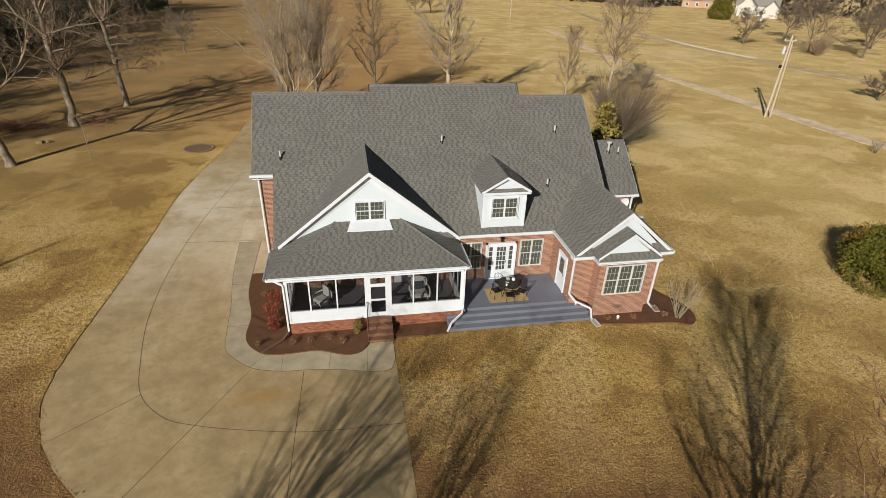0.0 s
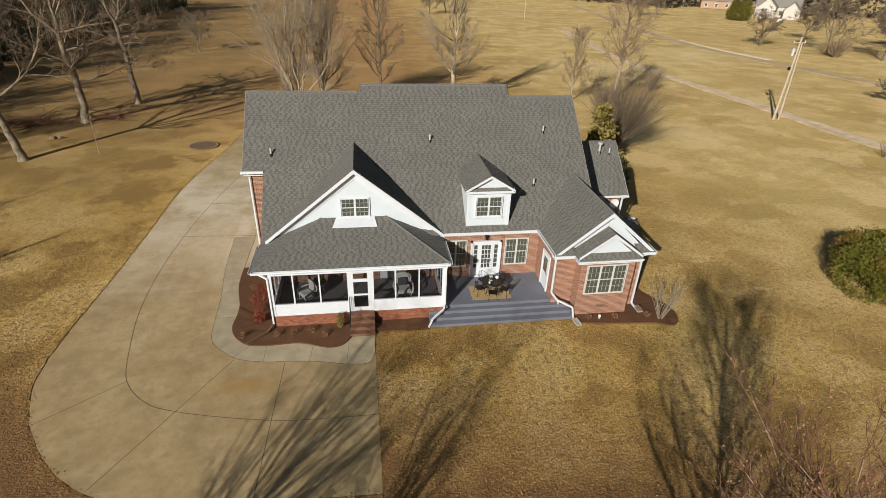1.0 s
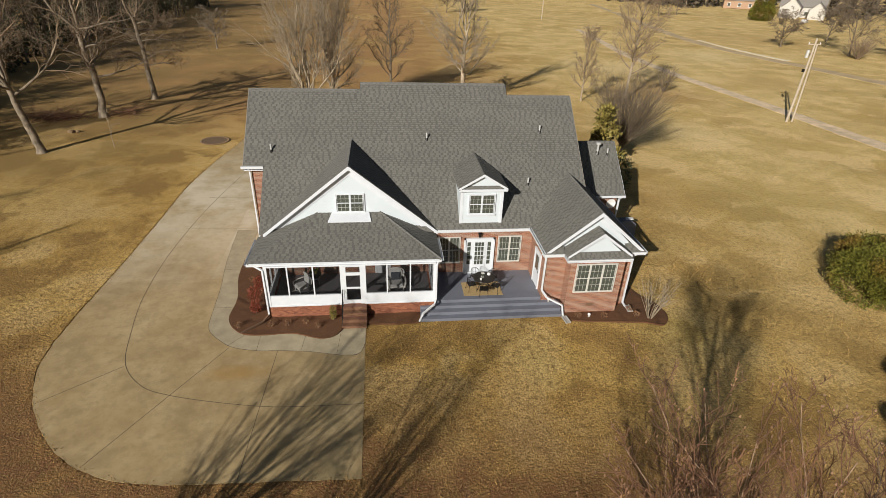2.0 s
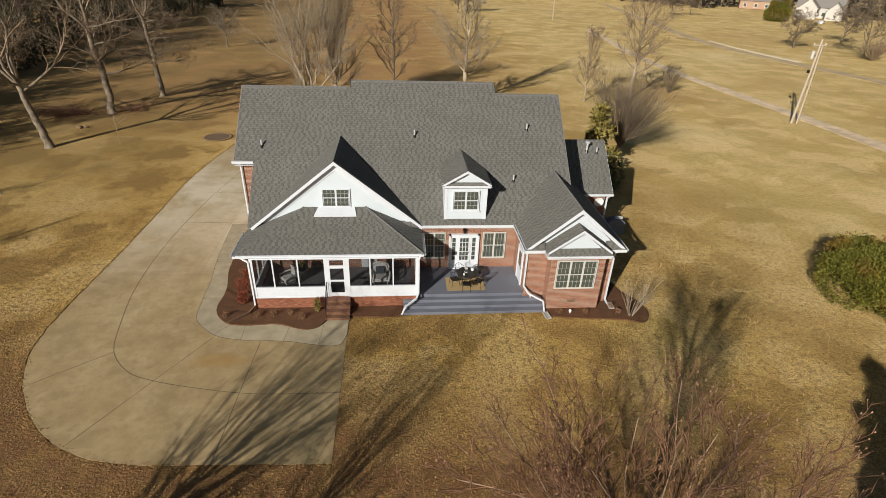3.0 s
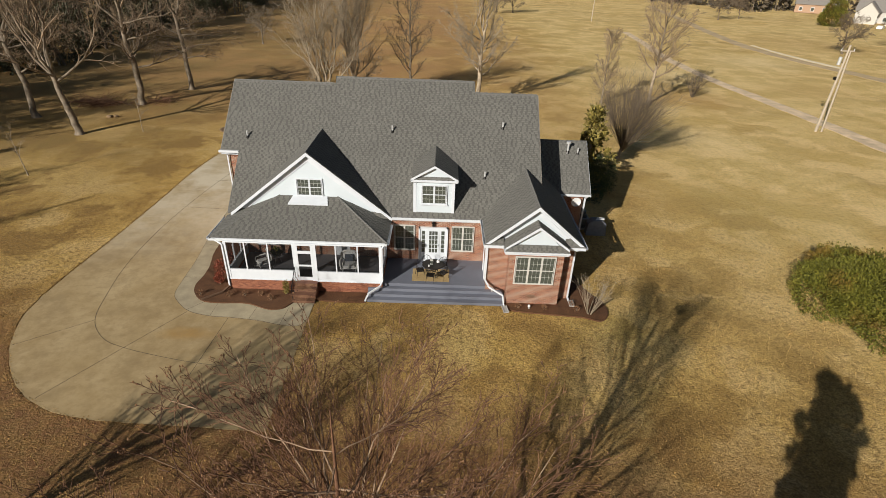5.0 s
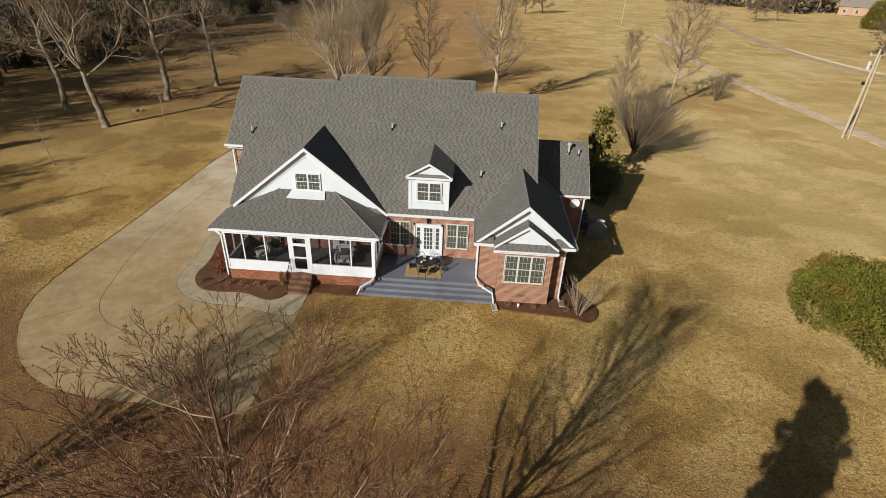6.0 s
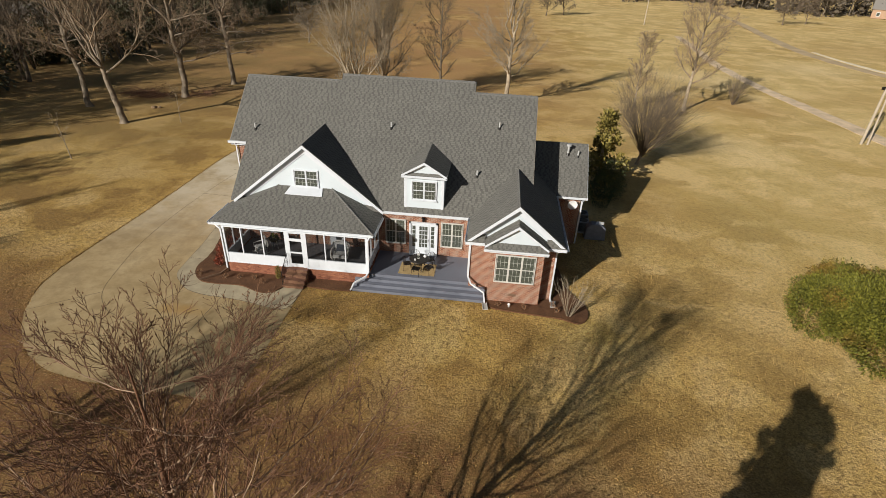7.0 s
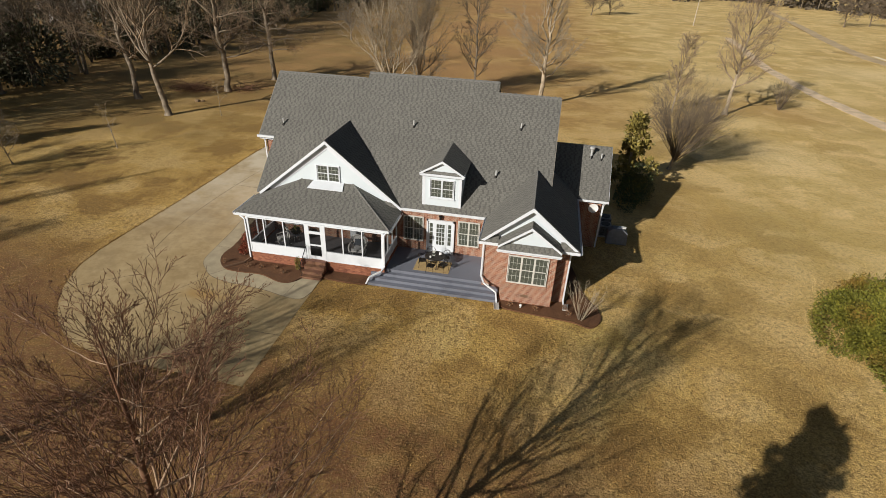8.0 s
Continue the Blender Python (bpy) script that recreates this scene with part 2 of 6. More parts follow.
def grass_mat():
    m = Nodes("dormant straw-coloured lawn")
    p = m.pos()
    sep = m.n("SeparateXYZ", Vector=p)
    warp = m.n("TexNoise", Vector=p, Scale=0.35, Detail=3.0)
    off = m.n("VectorMath", _0=warp.outputs[1], _1=(5.0, 5.0, 0.0))
    off.operation = "MULTIPLY"
    wp = m.n("VectorMath", _0=p, _1=off.outputs[0])
    wp.operation = "ADD"
    wp = wp.outputs[0]
    mid = m.noise(wp, 0.09, 5.0, 0.58)
    patch = m.noise(wp, 0.19, 5.0, 0.6)
    small = m.noise(p, 0.8, 5.0, 0.65)
    tuft = m.noise(p, 3.4, 4.0, 0.7)
    fine = m.noise(p, 10.0, 3.0, 0.75)

    def clamp(v):
        return m.n("Clamp", Value=v).outputs[0]

    def blob(x, y, r):
        d = m.n("VectorMath", _0=p, _1=(x, y, 0))
        d.operation = "DISTANCE"
        return clamp(m.math("SUBTRACT", 1.2, m.math("DIVIDE", m.math("ADD", d.outputs[1], m.math("MULTIPLY", small, r)), r * 1.2)))

    # olive and straw patches, paler in the open field
    c = m.ramp(mid, [(0.38, (0.33, 0.185, 0.036)), (0.46, (0.48, 0.285, 0.06)), (0.54, (0.60, 0.375, 0.092)), (0.64, (0.70, 0.47, 0.15))])
    pale = clamp(m.math("MULTIPLY", m.math("SUBTRACT", sep.outputs[0], 5.0), 0.035))
    pale = m.math("MULTIPLY", pale, clamp(m.math("MULTIPLY", m.math("ADD", sep.outputs[1], 18.0), 0.04)))
    shut = m.math("MULTIPLY", pale, m.ramp(m.noise(wp, 0.055, 5.0, 0.6), [(0.36, (0.3, 0.3, 0.3)), (0.56, (0.95, 0.95, 0.95))]))
    c = m.mix(shut, c, (0.83, 0.605, 0.24))
    c = m.mix(m.ramp(small, [(0.45, (0, 0, 0)), (0.62, (0.5, 0.5, 0.5))]), c, (0.62, 0.395, 0.11))
    c = m.mix(m.math("MULTIPLY", m.math("SUBTRACT", 1.0, m.math("MULTIPLY", pale, 0.6)), m.ramp(patch, [(0.41, (0.9, 0.9, 0.9)), (0.49, (0, 0, 0))])), c, m.mix(pale, (0.30, 0.165, 0.034), (0.56, 0.375, 0.10)))
    c = m.mix(m.ramp(patch, [(0.51, (0, 0, 0)), (0.59, (0.75, 0.75, 0.75))]), c, m.mix(pale, (0.74, 0.50, 0.19), (0.92, 0.67, 0.29)))
    c = m.mix(m.math("MULTIPLY", blob(14.3, -2.4, 3.6), 0.5), c, (0.30, 0.28, 0.06))
    c = m.mix(m.math("MULTIPLY", blob(5.5, -3.2, 3.4), 0.35), c, (0.34, 0.30, 0.06))
    c = m.mix(m.math("MULTIPLY", blob(-5.5, -11.0, 1.0), 0.6), c, (0.2, 0.21, 0.05))
    # soil-brown and bleached patches in the open field
    for x, y, r, f, tone in ((20.5, 17.0, 7.0, 0.75, (0.42, 0.25, 0.065)), (43.0, 57.0, 10.0, 0.75, (0.5, 0.275, 0.085)), (34.0, 36.0, 9.0, 0.7, (0.95, 0.72, 0.36)), (44.0, 78.0, 13.0, 0.6, (0.95, 0.74, 0.4)), (72.0, 95.0, 16.0, 0.6, (0.95, 0.74, 0.38)), (66.0, 66.0, 12.0, 0.5, (0.6, 0.37, 0.12)), (105.0, 130.0, 26.0, 0.6, (0.55, 0.33, 0.1)), (30.0, 14.0, 9.0, 0.5, (0.5, 0.36, 0.09))):
        c = m.mix(m.math("MULTIPLY", blob(x, y, r), f), c, tone)
    # fallen leaves: rusty towards the trees behind, red-brown under the poplars in front
    back = clamp(m.math("MULTIPLY", m.math("SUBTRACT", sep.outputs[1], 28.0), 0.05))
    side = clamp(m.math("MULTIPLY", m.math("SUBTRACT", 28.0, sep.outputs[0]), 0.04))
    rust = m.math("MULTIPLY", m.math("MULTIPLY", back, side), m.ramp(m.noise(wp, 0.05, 5.0, 0.6), [(0.35, (0.35, 0.35, 0.35)), (0.55, (0.95, 0.95, 0.95))]))
    c = m.mix(rust, c, (0.47, 0.25, 0.085))
    # thin mossy turf and litter under the side trees, the wood's shade painted in
    moss_shade = m.math("MULTIPLY", clamp(m.math("MULTIPLY", m.math("SUBTRACT", -17.0, sep.outputs[0]), 0.1)), clamp(m.math("MULTIPLY", m.math("SUBTRACT", sep.outputs[1], 8.0), 0.06)))
    moss_shade = m.math("MULTIPLY", moss_shade, m.ramp(m.noise(wp, 0.12, 6.0, 0.65), [(0.36, (0.25, 0.25, 0.25)), (0.58, (0.8, 0.8, 0.8))]))
    c = m.mix(moss_shade, c, m.mix(m.noise(p, 0.3, 5.0), (0.23, 0.17, 0.04), (0.29, 0.155, 0.045)))
    front = clamp(m.math("MULTIPLY", m.math("SUBTRACT", -3.0, m.math("ADD", sep.outputs[1], m.math("MULTIPLY", sep.outputs[0], 0.27))), 0.15))
    front = m.math("MULTIPLY", front, m.ramp(small, [(0.32, (0.6, 0.6, 0.6)), (0.6, (1, 1, 1))]))
    c = m.mix(front, c, (0.185, 0.074, 0.024))
    calm = m.math("MAXIMUM", pale, clamp(m.math("MULTIPLY", m.math("SUBTRACT", sep.outputs[1], 4.0), 0.07)))
    grain = m.math("SUBTRACT", 1.0, m.math("MULTIPLY", calm, 0.55))
    c = m.mix(m.math("MULTIPLY", grain, m.ramp(tuft, [(0.36, (0.8, 0.8, 0.8)), (0.52, (0, 0, 0))])), c, (0.20, 0.112, 0.03))
    c = m.mix(m.math("MULTIPLY", grain, m.ramp(fine, [(0.38, (0.8, 0.8, 0.8)), (0.52, (0, 0, 0))])), c, (0.155, 0.088, 0.024))
    c = m.mix(m.ramp(fine, [(0.54, (0, 0, 0)), (0.68, (0.65, 0.65, 0.65))]), c, m.mix(0.35, c, (0.97, 0.73, 0.33)))
    h = m.math("ADD", tuft, fine)
    m.bump(h, 0.9, 0.08)
    return m.done(c, 0.95)


GRASS = grass_mat()
GRAVEL = plain("pale gravel lane", (0.8, 0.6, 0.38), 0.95, vary=0.4, scale=0.5, bump=0.3)
SAND = plain("pale sandy verge", (0.92, 0.78, 0.54), 0.95, vary=0.2, scale=0.6)
ROADBED = plain("grey-brown road bed", (0.58, 0.42, 0.235), 0.95, vary=0.3, scale=0.3, bump=0.3)


def bark(name, colour, light):
    m = Nodes(name)
    p = m.pos()
    s = m.n("VectorMath", _0=p, _1=(1, 1, 0.25))
    s.operation = "MULTIPLY"
    f = m.noise(s.outputs[0], 7.0, 5.0, 0.7)
    c = m.ramp(f, [(0.3, colour), (0.7, light)])
    # lichen and damp patches
    lichen = m.noise(p, 1.3, 5.0, 0.7)
    c = m.mix(m.ramp(lichen, [(0.5, (0, 0, 0)), (0.66, (0.55, 0.55, 0.55))]), c, tuple(min(1.0, x * 1.45) for x in light))
    c = m.mix(m.ramp(lichen, [(0.34, (0.6, 0.6, 0.6)), (0.47, (0, 0, 0))]), c, tuple(x * 0.6 for x in colour))
    m.bump(f, 0.6, 0.03)
    return m.done(c, 0.9)


BARK = bark("grey oak bark", (0.095, 0.072, 0.047), (0.28, 0.22, 0.15))
BARK_PALE = bark("pale sycamore bark", (0.17, 0.128, 0.08), (0.43, 0.345, 0.235))
BARK_RED = bark("red-brown twig bark", (0.09, 0.04, 0.019), (0.215, 0.105, 0.052))
BARK_STEM = bark("tan poplar stems", (0.16, 0.095, 0.055), (0.4, 0.27, 0.165))
BARK_TAN = bark("tan winter twigs", (0.15, 0.10, 0.058), (0.34, 0.245, 0.15))


def leaf(name, dark, light, rough=0.5, clump=0.7, rust=0.0):
    m = Nodes(name)
    r = m.n("NewGeometry").outputs["Random Per Island"]
    r = m.math("ADD", m.math("MULTIPLY", r, 0.55), m.math("MULTIPLY", m.math("SUBTRACT", m.noise(m.pos(), clump, 3.0), 0.25), 0.9))
    m.b.inputs["Specular IOR Level"].default_value = 0.2
    c = m.ramp(r, [(0.0, dark), (0.6, light), (1.0, tuple(min(1, c * 1.5) for c in light))])
    if rust:
        c = m.mix(m.ramp(m.noise(m.pos(), 0.45, 4.0), [(0.5, (0, 0, 0)), (0.64, (rust, rust, rust))]), c, m.mix(r, (0.03, 0.012, 0.004), (0.3, 0.16, 0.035)))
    return m.done(c, rough)


BARK_TWIG = bark("grey-brown twig bark", (0.085, 0.062, 0.04), (0.21, 0.155, 0.10))
STRAW = leaf("straw grass blades", (0.14, 0.08, 0.025), (0.37, 0.225, 0.07), 0.9)
LEAF_MAGNOLIA = leaf("glossy olive magnolia leaves", (0.035, 0.032, 0.009), (0.23, 0.18, 0.045), 0.45)
LEAF_HOLLY = leaf("green holly leaves", (0.008, 0.014, 0.003), (0.16, 0.15, 0.022), 0.55, 1.0, 0.75)
LEAF_CEDAR = leaf("dark cedar foliage", (0.02, 0.03, 0.012), (0.05, 0.07, 0.025))
LEAF_PINE = leaf("dark woodland evergreen foliage", (0.038, 0.038, 0.02), (0.105, 0.1, 0.054))
LEAF_RED = leaf("red nandina leaves", (0.09, 0.018, 0.01), (0.24, 0.06, 0.03))
LEAF_FAR = leaf("far winter wood", (0.05, 0.04, 0.028), (0.12, 0.095, 0.065))
LEAF_DRY = leaf("dry brown leaves", (0.10, 0.05, 0.025), (0.26, 0.14, 0.07))


# ---- building helpers ----
def box(bm, a, b):
    x0, y0, z0 = (min(p, q) for p, q in zip(a, b))
    x1, y1, z1 = (max(p, q) for p, q in zip(a, b))
    v = [bm.verts.new((x, y, z)) for x in (x0, x1) for y in (y0, y1) for z in (z0, z1)]
    for f in ((0, 1, 3, 2), (4, 6, 7, 5), (0, 4, 5, 1), (2, 3, 7, 6), (0, 2, 6, 4), (1, 5, 7, 3)):
        bm.faces.new([v[i] for i in f])
    return bm


def prism(bm, pts, ext):
    ext = Vector(ext)
    a = [bm.verts.new(p) for p in pts]
    b = [bm.verts.new(Vector(p) + ext) for p in pts]
    bm.faces.new(a)
    bm.faces.new(b[::-1])
    for i in range(len(a)):
        j = (i + 1) % len(a)
        bm.faces.new((a[j], a[i], b[i], b[j]))
    return bm


def tube(bm, pts, radii, n=8, cap=True):
    """A round tube along points, with a radius each."""
    rings = []
    pts = [Vector(p) for p in pts]
    for i, p in enumerate(pts):
        d = (pts[min(i + 1, len(pts) - 1)] - pts[max(i - 1, 0)]).normalized()
        u = d.orthogonal().normalized() if i == 0 else (u - d * u.dot(d)).normalized()
        w = d.cross(u)
        r = radii[i] if isinstance(radii, (list, tuple)) else radii
        rings.append([bm.verts.new(p + (u * math.cos(k * math.tau / n) + w * math.sin(k * math.tau / n)) * r) for k in range(n)])
    for a, b in zip(rings, rings[1:]):
        for k in range(n):
            bm.faces.new((a[k], a[(k + 1) % n], b[(k + 1) % n], b[k]))
    if cap:
        bm.faces.new(rings[0][::-1])
        bm.faces.new(rings[-1])
    return bm


def bevelled(bm, width=0.01):
    bmesh.ops.bevel(bm, geom=bm.edges[:], offset=width, segments=1, affect="EDGES")
    return bm


def mesh_of(name, bm, material, smooth=False):
    bmesh.ops.recalc_face_normals(bm, faces=bm.faces)
    me = bpy.data.meshes.new(name)
    bm.to_mesh(me)
    bm.free()
    for m in material if isinstance(material, (list, tuple)) else (material,):
        me.materials.append(m)
    if smooth:
        me.polygons.foreach_set("use_smooth", [True] * len(me.polygons))
    return me


def part(name, bm, material, parent, label="", smooth=False):
    ob = new(name, mesh_of(name, bm, material, smooth))
    ob.parent = parent
    return tagged(ob, label)


def thing(name, label, category, at=(0, 0, 0), turn=0.0, group="", kind=""):
    ob = new(name)
    ob.empty_display_size = 0.2
    ob.matrix_basis = pose(*at, 0, 0, turn)
    return tagged(ob, label, category, group, kind)


def solid(name, bm, material, label, category, group="", kind="", smooth=False):
    return tagged(new(name, mesh_of(name, bm, material, smooth)), label, category, group, kind)


B = bmesh.new


def smooth_line(pts, steps=6, closed=False):
    """A Catmull-Rom line through points of the plan."""
    n, out = len(pts), []
    for i in range(n if closed else n - 1):
        p = [Vector(pts[j % n] if closed else pts[min(max(j, 0), n - 1)]) for j in (i - 1, i, i + 1, i + 2)]
        for k in range(steps):
            t = k / steps
            out.append(0.5 * (2 * p[1] + (p[2] - p[0]) * t + (2 * p[0] - 5 * p[1] + 4 * p[2] - p[3]) * t * t + (3 * p[1] - p[0] - 3 * p[2] + p[3]) * t ** 3))
    if not closed:
        out.append(Vector(pts[-1]))
    return out


def sheet(pts, z, depth=0.06):
    """A flat slab with the outline pts."""
    bm = B()
    f = bm.faces.new([bm.verts.new((p[0], p[1], z)) for p in pts])
    ret = bmesh.ops.extrude_face_region(bm, geom=[f])
    for v in ret["geom"]:
        if isinstance(v, bmesh.types.BMVert):
            v.co.z -= depth
    bmesh.ops.triangulate(bm, faces=bm.faces[:])
    return bm


def strip(pts, width, z, depth=0.02):
    """A narrow band along a line of the plan."""
    bm = B()
    rows = []
    for i, p in enumerate(pts):
        p = Vector(p[:2])
        d = (Vector(pts[min(i + 1, len(pts) - 1)][:2]) - Vector(pts[max(i - 1, 0)][:2])).normalized()
        s = Vector((-d.y, d.x)) * width / 2
        rows.append([bm.verts.new((*(p + s), z)), bm.verts.new((*(p - s), z)), bm.verts.new((*(p - s), z - depth)), bm.verts.new((*(p + s), z - depth))])
    for a, b in zip(rows, rows[1:]):
        for k in range(4):
            bm.faces.new((a[k], a[(k + 1) % 4], b[(k + 1) % 4], b[k]))
    return bm


# ---- ground ----
bm = B()
bmesh.ops.create_grid(bm, x_segments=160, y_segments=160, size=1.0)
for v in bm.verts:
    # finer near the house, out to the horizon
    x, y = (math.copysign(abs(c) ** 2.2, c) * 900 for c in (v.co.x, v.co.y))
    far = max(0.0, math.hypot(x, y - 8) - 150)
    v.co = (x, y + 8, noise.noise((x * 0.02, y * 0.02, 0)) * min(1.0, far / 60) * 0.9)
solid("ground", bm, GRASS, "dormant straw-brown lawn and open field", "lawn", kind="structure", smooth=True)

DRIVE = smooth_line([(-2.95, -9.65), (-6.4, -9.5), (-10.4, -9.3), (-13.0, -8.7), (-14.9, -7.5), (-16.5, -5.8), (-17.7, -3.8), (-18.4, -1.5), (-18.5, 2.0), (-18.35, 7), (-18.3, 13), (-18.3, 20), (-17.6, 27), (-16.7, 33), (-16.1, 43)], 16)
DRIVE = [p + Vector((noise.noise((p.x * 1.3, p.y * 1.3, 1)), noise.noise((p.x * 1.3, p.y * 1.3, 7)))) * 0.045 for p in DRIVE]
DRIVE += [Vector(p) for p in ((-9.4, 43), (-9.4, 8.2), (-10.2, 7.2), (-10.0, 1.5), (-9.2, -0.2), (-5.0, -0.6), (-3.0, -0.35))]
drive = solid("driveway", sheet(DRIVE, 0.014), CONCRETE, "weathered tan concrete driveway with turning pad", "driveway", kind="structure")
bm, rows = B(), []
for i, p in enumerate(DRIVE[:-7]):
    d = (DRIVE[min(i + 1, len(DRIVE) - 8)] - DRIVE[max(i - 1, 0)]).normalized()
    out = Vector((-d.y, d.x)) * (1 if i == 0 or (p + Vector((-d.y, d.x)) - Vector((-10.0, 5.0))).length > (p - Vector((-10.0, 5.0))).length else -1)
    lip = p + out * (0.03 + 0.07 * noise.noise((p.x * 3, p.y * 3, 2)))
    far = p + out * 0.7
    h = (0.035 if p.x < -17.9 else 0.014) + 0.012 * noise.noise((p.x * 2, p.y * 2, 5))
    rows.append([bm.verts.new(q) for q in ((lip.x, lip.y, -0.02), (lip.x, lip.y, h), (lip.x + out.x * 0.15, lip.y + out.y * 0.15, h * 1.05), (far.x, far.y, -0.01))])
for a, b in zip(rows, rows[1:]):
    for k in range(3):
        bm.faces.new((a[k], a[k + 1], b[k + 1], b[k]))
solid("lawn_edge", bm, GRASS, "raised ragged turf edge along the driveway", "lawn edge", kind="structure")
JOINTS = [
    smooth_line([(-14.2, 24.0), (-15.4, 16.0), (-15.9, 9.0), (-15.7, 3.6), (-15.0, -0.2), (-14.3, -2.5), (-13.0, -4.0), (-11.6, -4.65), (-9.8, -5.15), (-7.6, -5.6), (-6.0, -5.75), (-2.96, -5.8)], 6),
    [(-9.8, -1.5), (-11.6, -4.65), (-13.6, -8.2)], [(-7.35, -1.95), (-7.5, -5.6), (-7.62, -9.4)], [(-14.3, -2.5), (-17.15, -4.75)],
    [(-16.5, 34.4), (-9.5, 34.4)], [(-15.9, 17.6), (-9.5, 17.5)], [(-16.0, 12.0), (-9.6, 11.7)],
]
for j in JOINTS:
    part("expansion_joint", strip(j, 0.024, 0.018), JOINT, drive)
WALK_OUT = smooth_line([(-12.3, 11.6), (-12.0, 7.1), (-11.6, 4.1), (-11.4, 1.5), (-11.2, 0.1), (-10.5, -0.8), (-9.6, -1.5), (-8.3, -1.85), (-7.3, -1.9), (-5.7, -2.1), (-4.2, -2.45), (-3.3, -2.4), (-3.0, -1.6)], 5)
MULCH_IN = smooth_line([(-10.9, 7.2), (-10.8, 5.0), (-10.35, 2.8), (-10.35, 0.8), (-9.5, -0.4), (-8.4, -0.65), (-6.8, -0.6), (-5.4, -1.1), (-4.6, -0.95), (-4.15, -0.3)], 5)
walkway = solid("garden_walk", sheet(WALK_OUT + [Vector((-3.0, 0.0))] + MULCH_IN[::-1] + [Vector((-10.9, 11.6))], 0.03, 0.08), WALKWAY, "pale curved concrete walk edging the mulch bed", "path", kind="structure")
for a, b in (((-11.9, 6.2), (-10.8, 6.0)), ((-11.4, 2.0), (-10.3, 2.0)), ((-9.9, -1.35), (-9.2, -0.5)), ((-8.4, -1.85), (-8.4, -0.65)), ((-6.2, -2.05), (-6.1, -0.8)), ((-4.4, -2.4), (-4.3, -0.75))):
    part("control_joint", strip([a, b], 0.014, 0.034), JOINT, walkway)
part("outer_joint", strip(WALK_OUT, 0.014, 0.033), JOINT, walkway)


def mulch_bed(outline, label):
    bm = sheet(outline, 0.09, 0.1)
    bmesh.ops.subdivide_edges(bm, edges=bm.edges[:], cuts=3, use_grid_fill=True)
    for v in bm.verts:
        if v.co.z > 0.05:
            v.co.z += noise.noise(v.co * 2.2) * 0.04
    return solid("mulch_bed", bm, MULCH, label, "mulch bed", kind="stuff")


mulch_bed(MULCH_IN + [Vector(p) for p in ((-4.15, 0.95), (-7.9, 0.95), (-7.9, 7.2))], "red-brown bark mulch bed round the porch")
mulch_bed([Vector(p) for p in ((-3.0, 0.95), (-3.0, -0.05), (-1.5, -0.15), (-0.05, -0.1), (-0.05, 0.95))], "bark mulch bed between porch steps and deck steps")
mulch_bed(smooth_line([(8.1, 0.9), (8.2, -0.35), (10.4, -0.7), (12.4, -0.9), (13.4, -1.2), (14.0, -0.55), (14.0, 0.6), (13.2, 2.2), (12.6, 5.0), (12.2, 5.0), (12.0, 1.0)], 4, True), "bark mulch bed round the brick wing")
def ragged(pts, width, seed):
    """A worn track: a band whose edges wander, narrowing to its far end."""
    bm, rows = B(), []
    for i, p in enumerate(pts):
        d = (Vector(pts[min(i + 1, len(pts) - 1)][:2]) - Vector(pts[max(i - 1, 0)][:2])).normalized()
        side = Vector((-d.y, d.x))
        p = Vector(p[:2])
        w = width * (1 - 0.35 * i / len(pts)) / 2
        row = []
        for s in (1, -1):
            e = w * (1 + 0.22 * noise.noise((p.x * 0.35, p.y * 0.35, seed + s)) + 0.12 * noise.noise((p.x * 1.3, p.y * 1.3, seed + s)))
            row.append(p + side * s * e)
        rows.append([bm.verts.new((*q, z)) for q, z in ((row[0], 0.03), (row[1], 0.03), (row[1], -0.03), (row[0], -0.03))])
    for a, b in zip(rows, rows[1:]):
        for k in range(4):
            bm.faces.new((a[k], a[(k + 1) % 4], b[(k + 1) % 4], b[k]))
    return bm


LANE = smooth_line([(61, 12), (57.8, 22), (56.2, 30), (55.6, 41.5), (54.6, 54), (53.4, 66), (52.9, 76), (53.0, 92), (54.2, 106), (56.5, 124), (58.5, 145)], 14)
solid("gravel_lane", ragged(LANE, 3.0, 3.0), GRAVEL, "pale worn gravel lane across the field", "lane", kind="structure")
ROAD_LINE = smooth_line([(97, 42), (93, 60), (90.3, 70), (87.5, 85), (84.5, 100), (83.6, 122), (88, 155), (94, 187), (102, 236), (112, 300)], 14)
solid("farm_road", ragged(ROAD_LINE, 4.2, 9.0), ROADBED, "grey-brown farm road crossing the dry field", "road", kind="structure")
solid("road_verge", ragged([p + Vector((3.1, 0.6)) for p in ROAD_LINE if 90 < p.y < 126], 1.7, 5.0), SAND, "pale sandy verge along the farm road", "verge", kind="structure")


# ---- the house ----
EAVE_Y, PITCH = 3.76, 0.862


def main_z(y):
    return 3.96 + PITCH * (y - 4.0)


house = thing("house", "red-brick house with grey shingle roof and white gables", "house")

# brick walls; the room volumes are closed boxes behind them
def wall(name, a, b, mat=BRICK, label=""):
    return part(name, box(B(), a, b), mat, house, label)


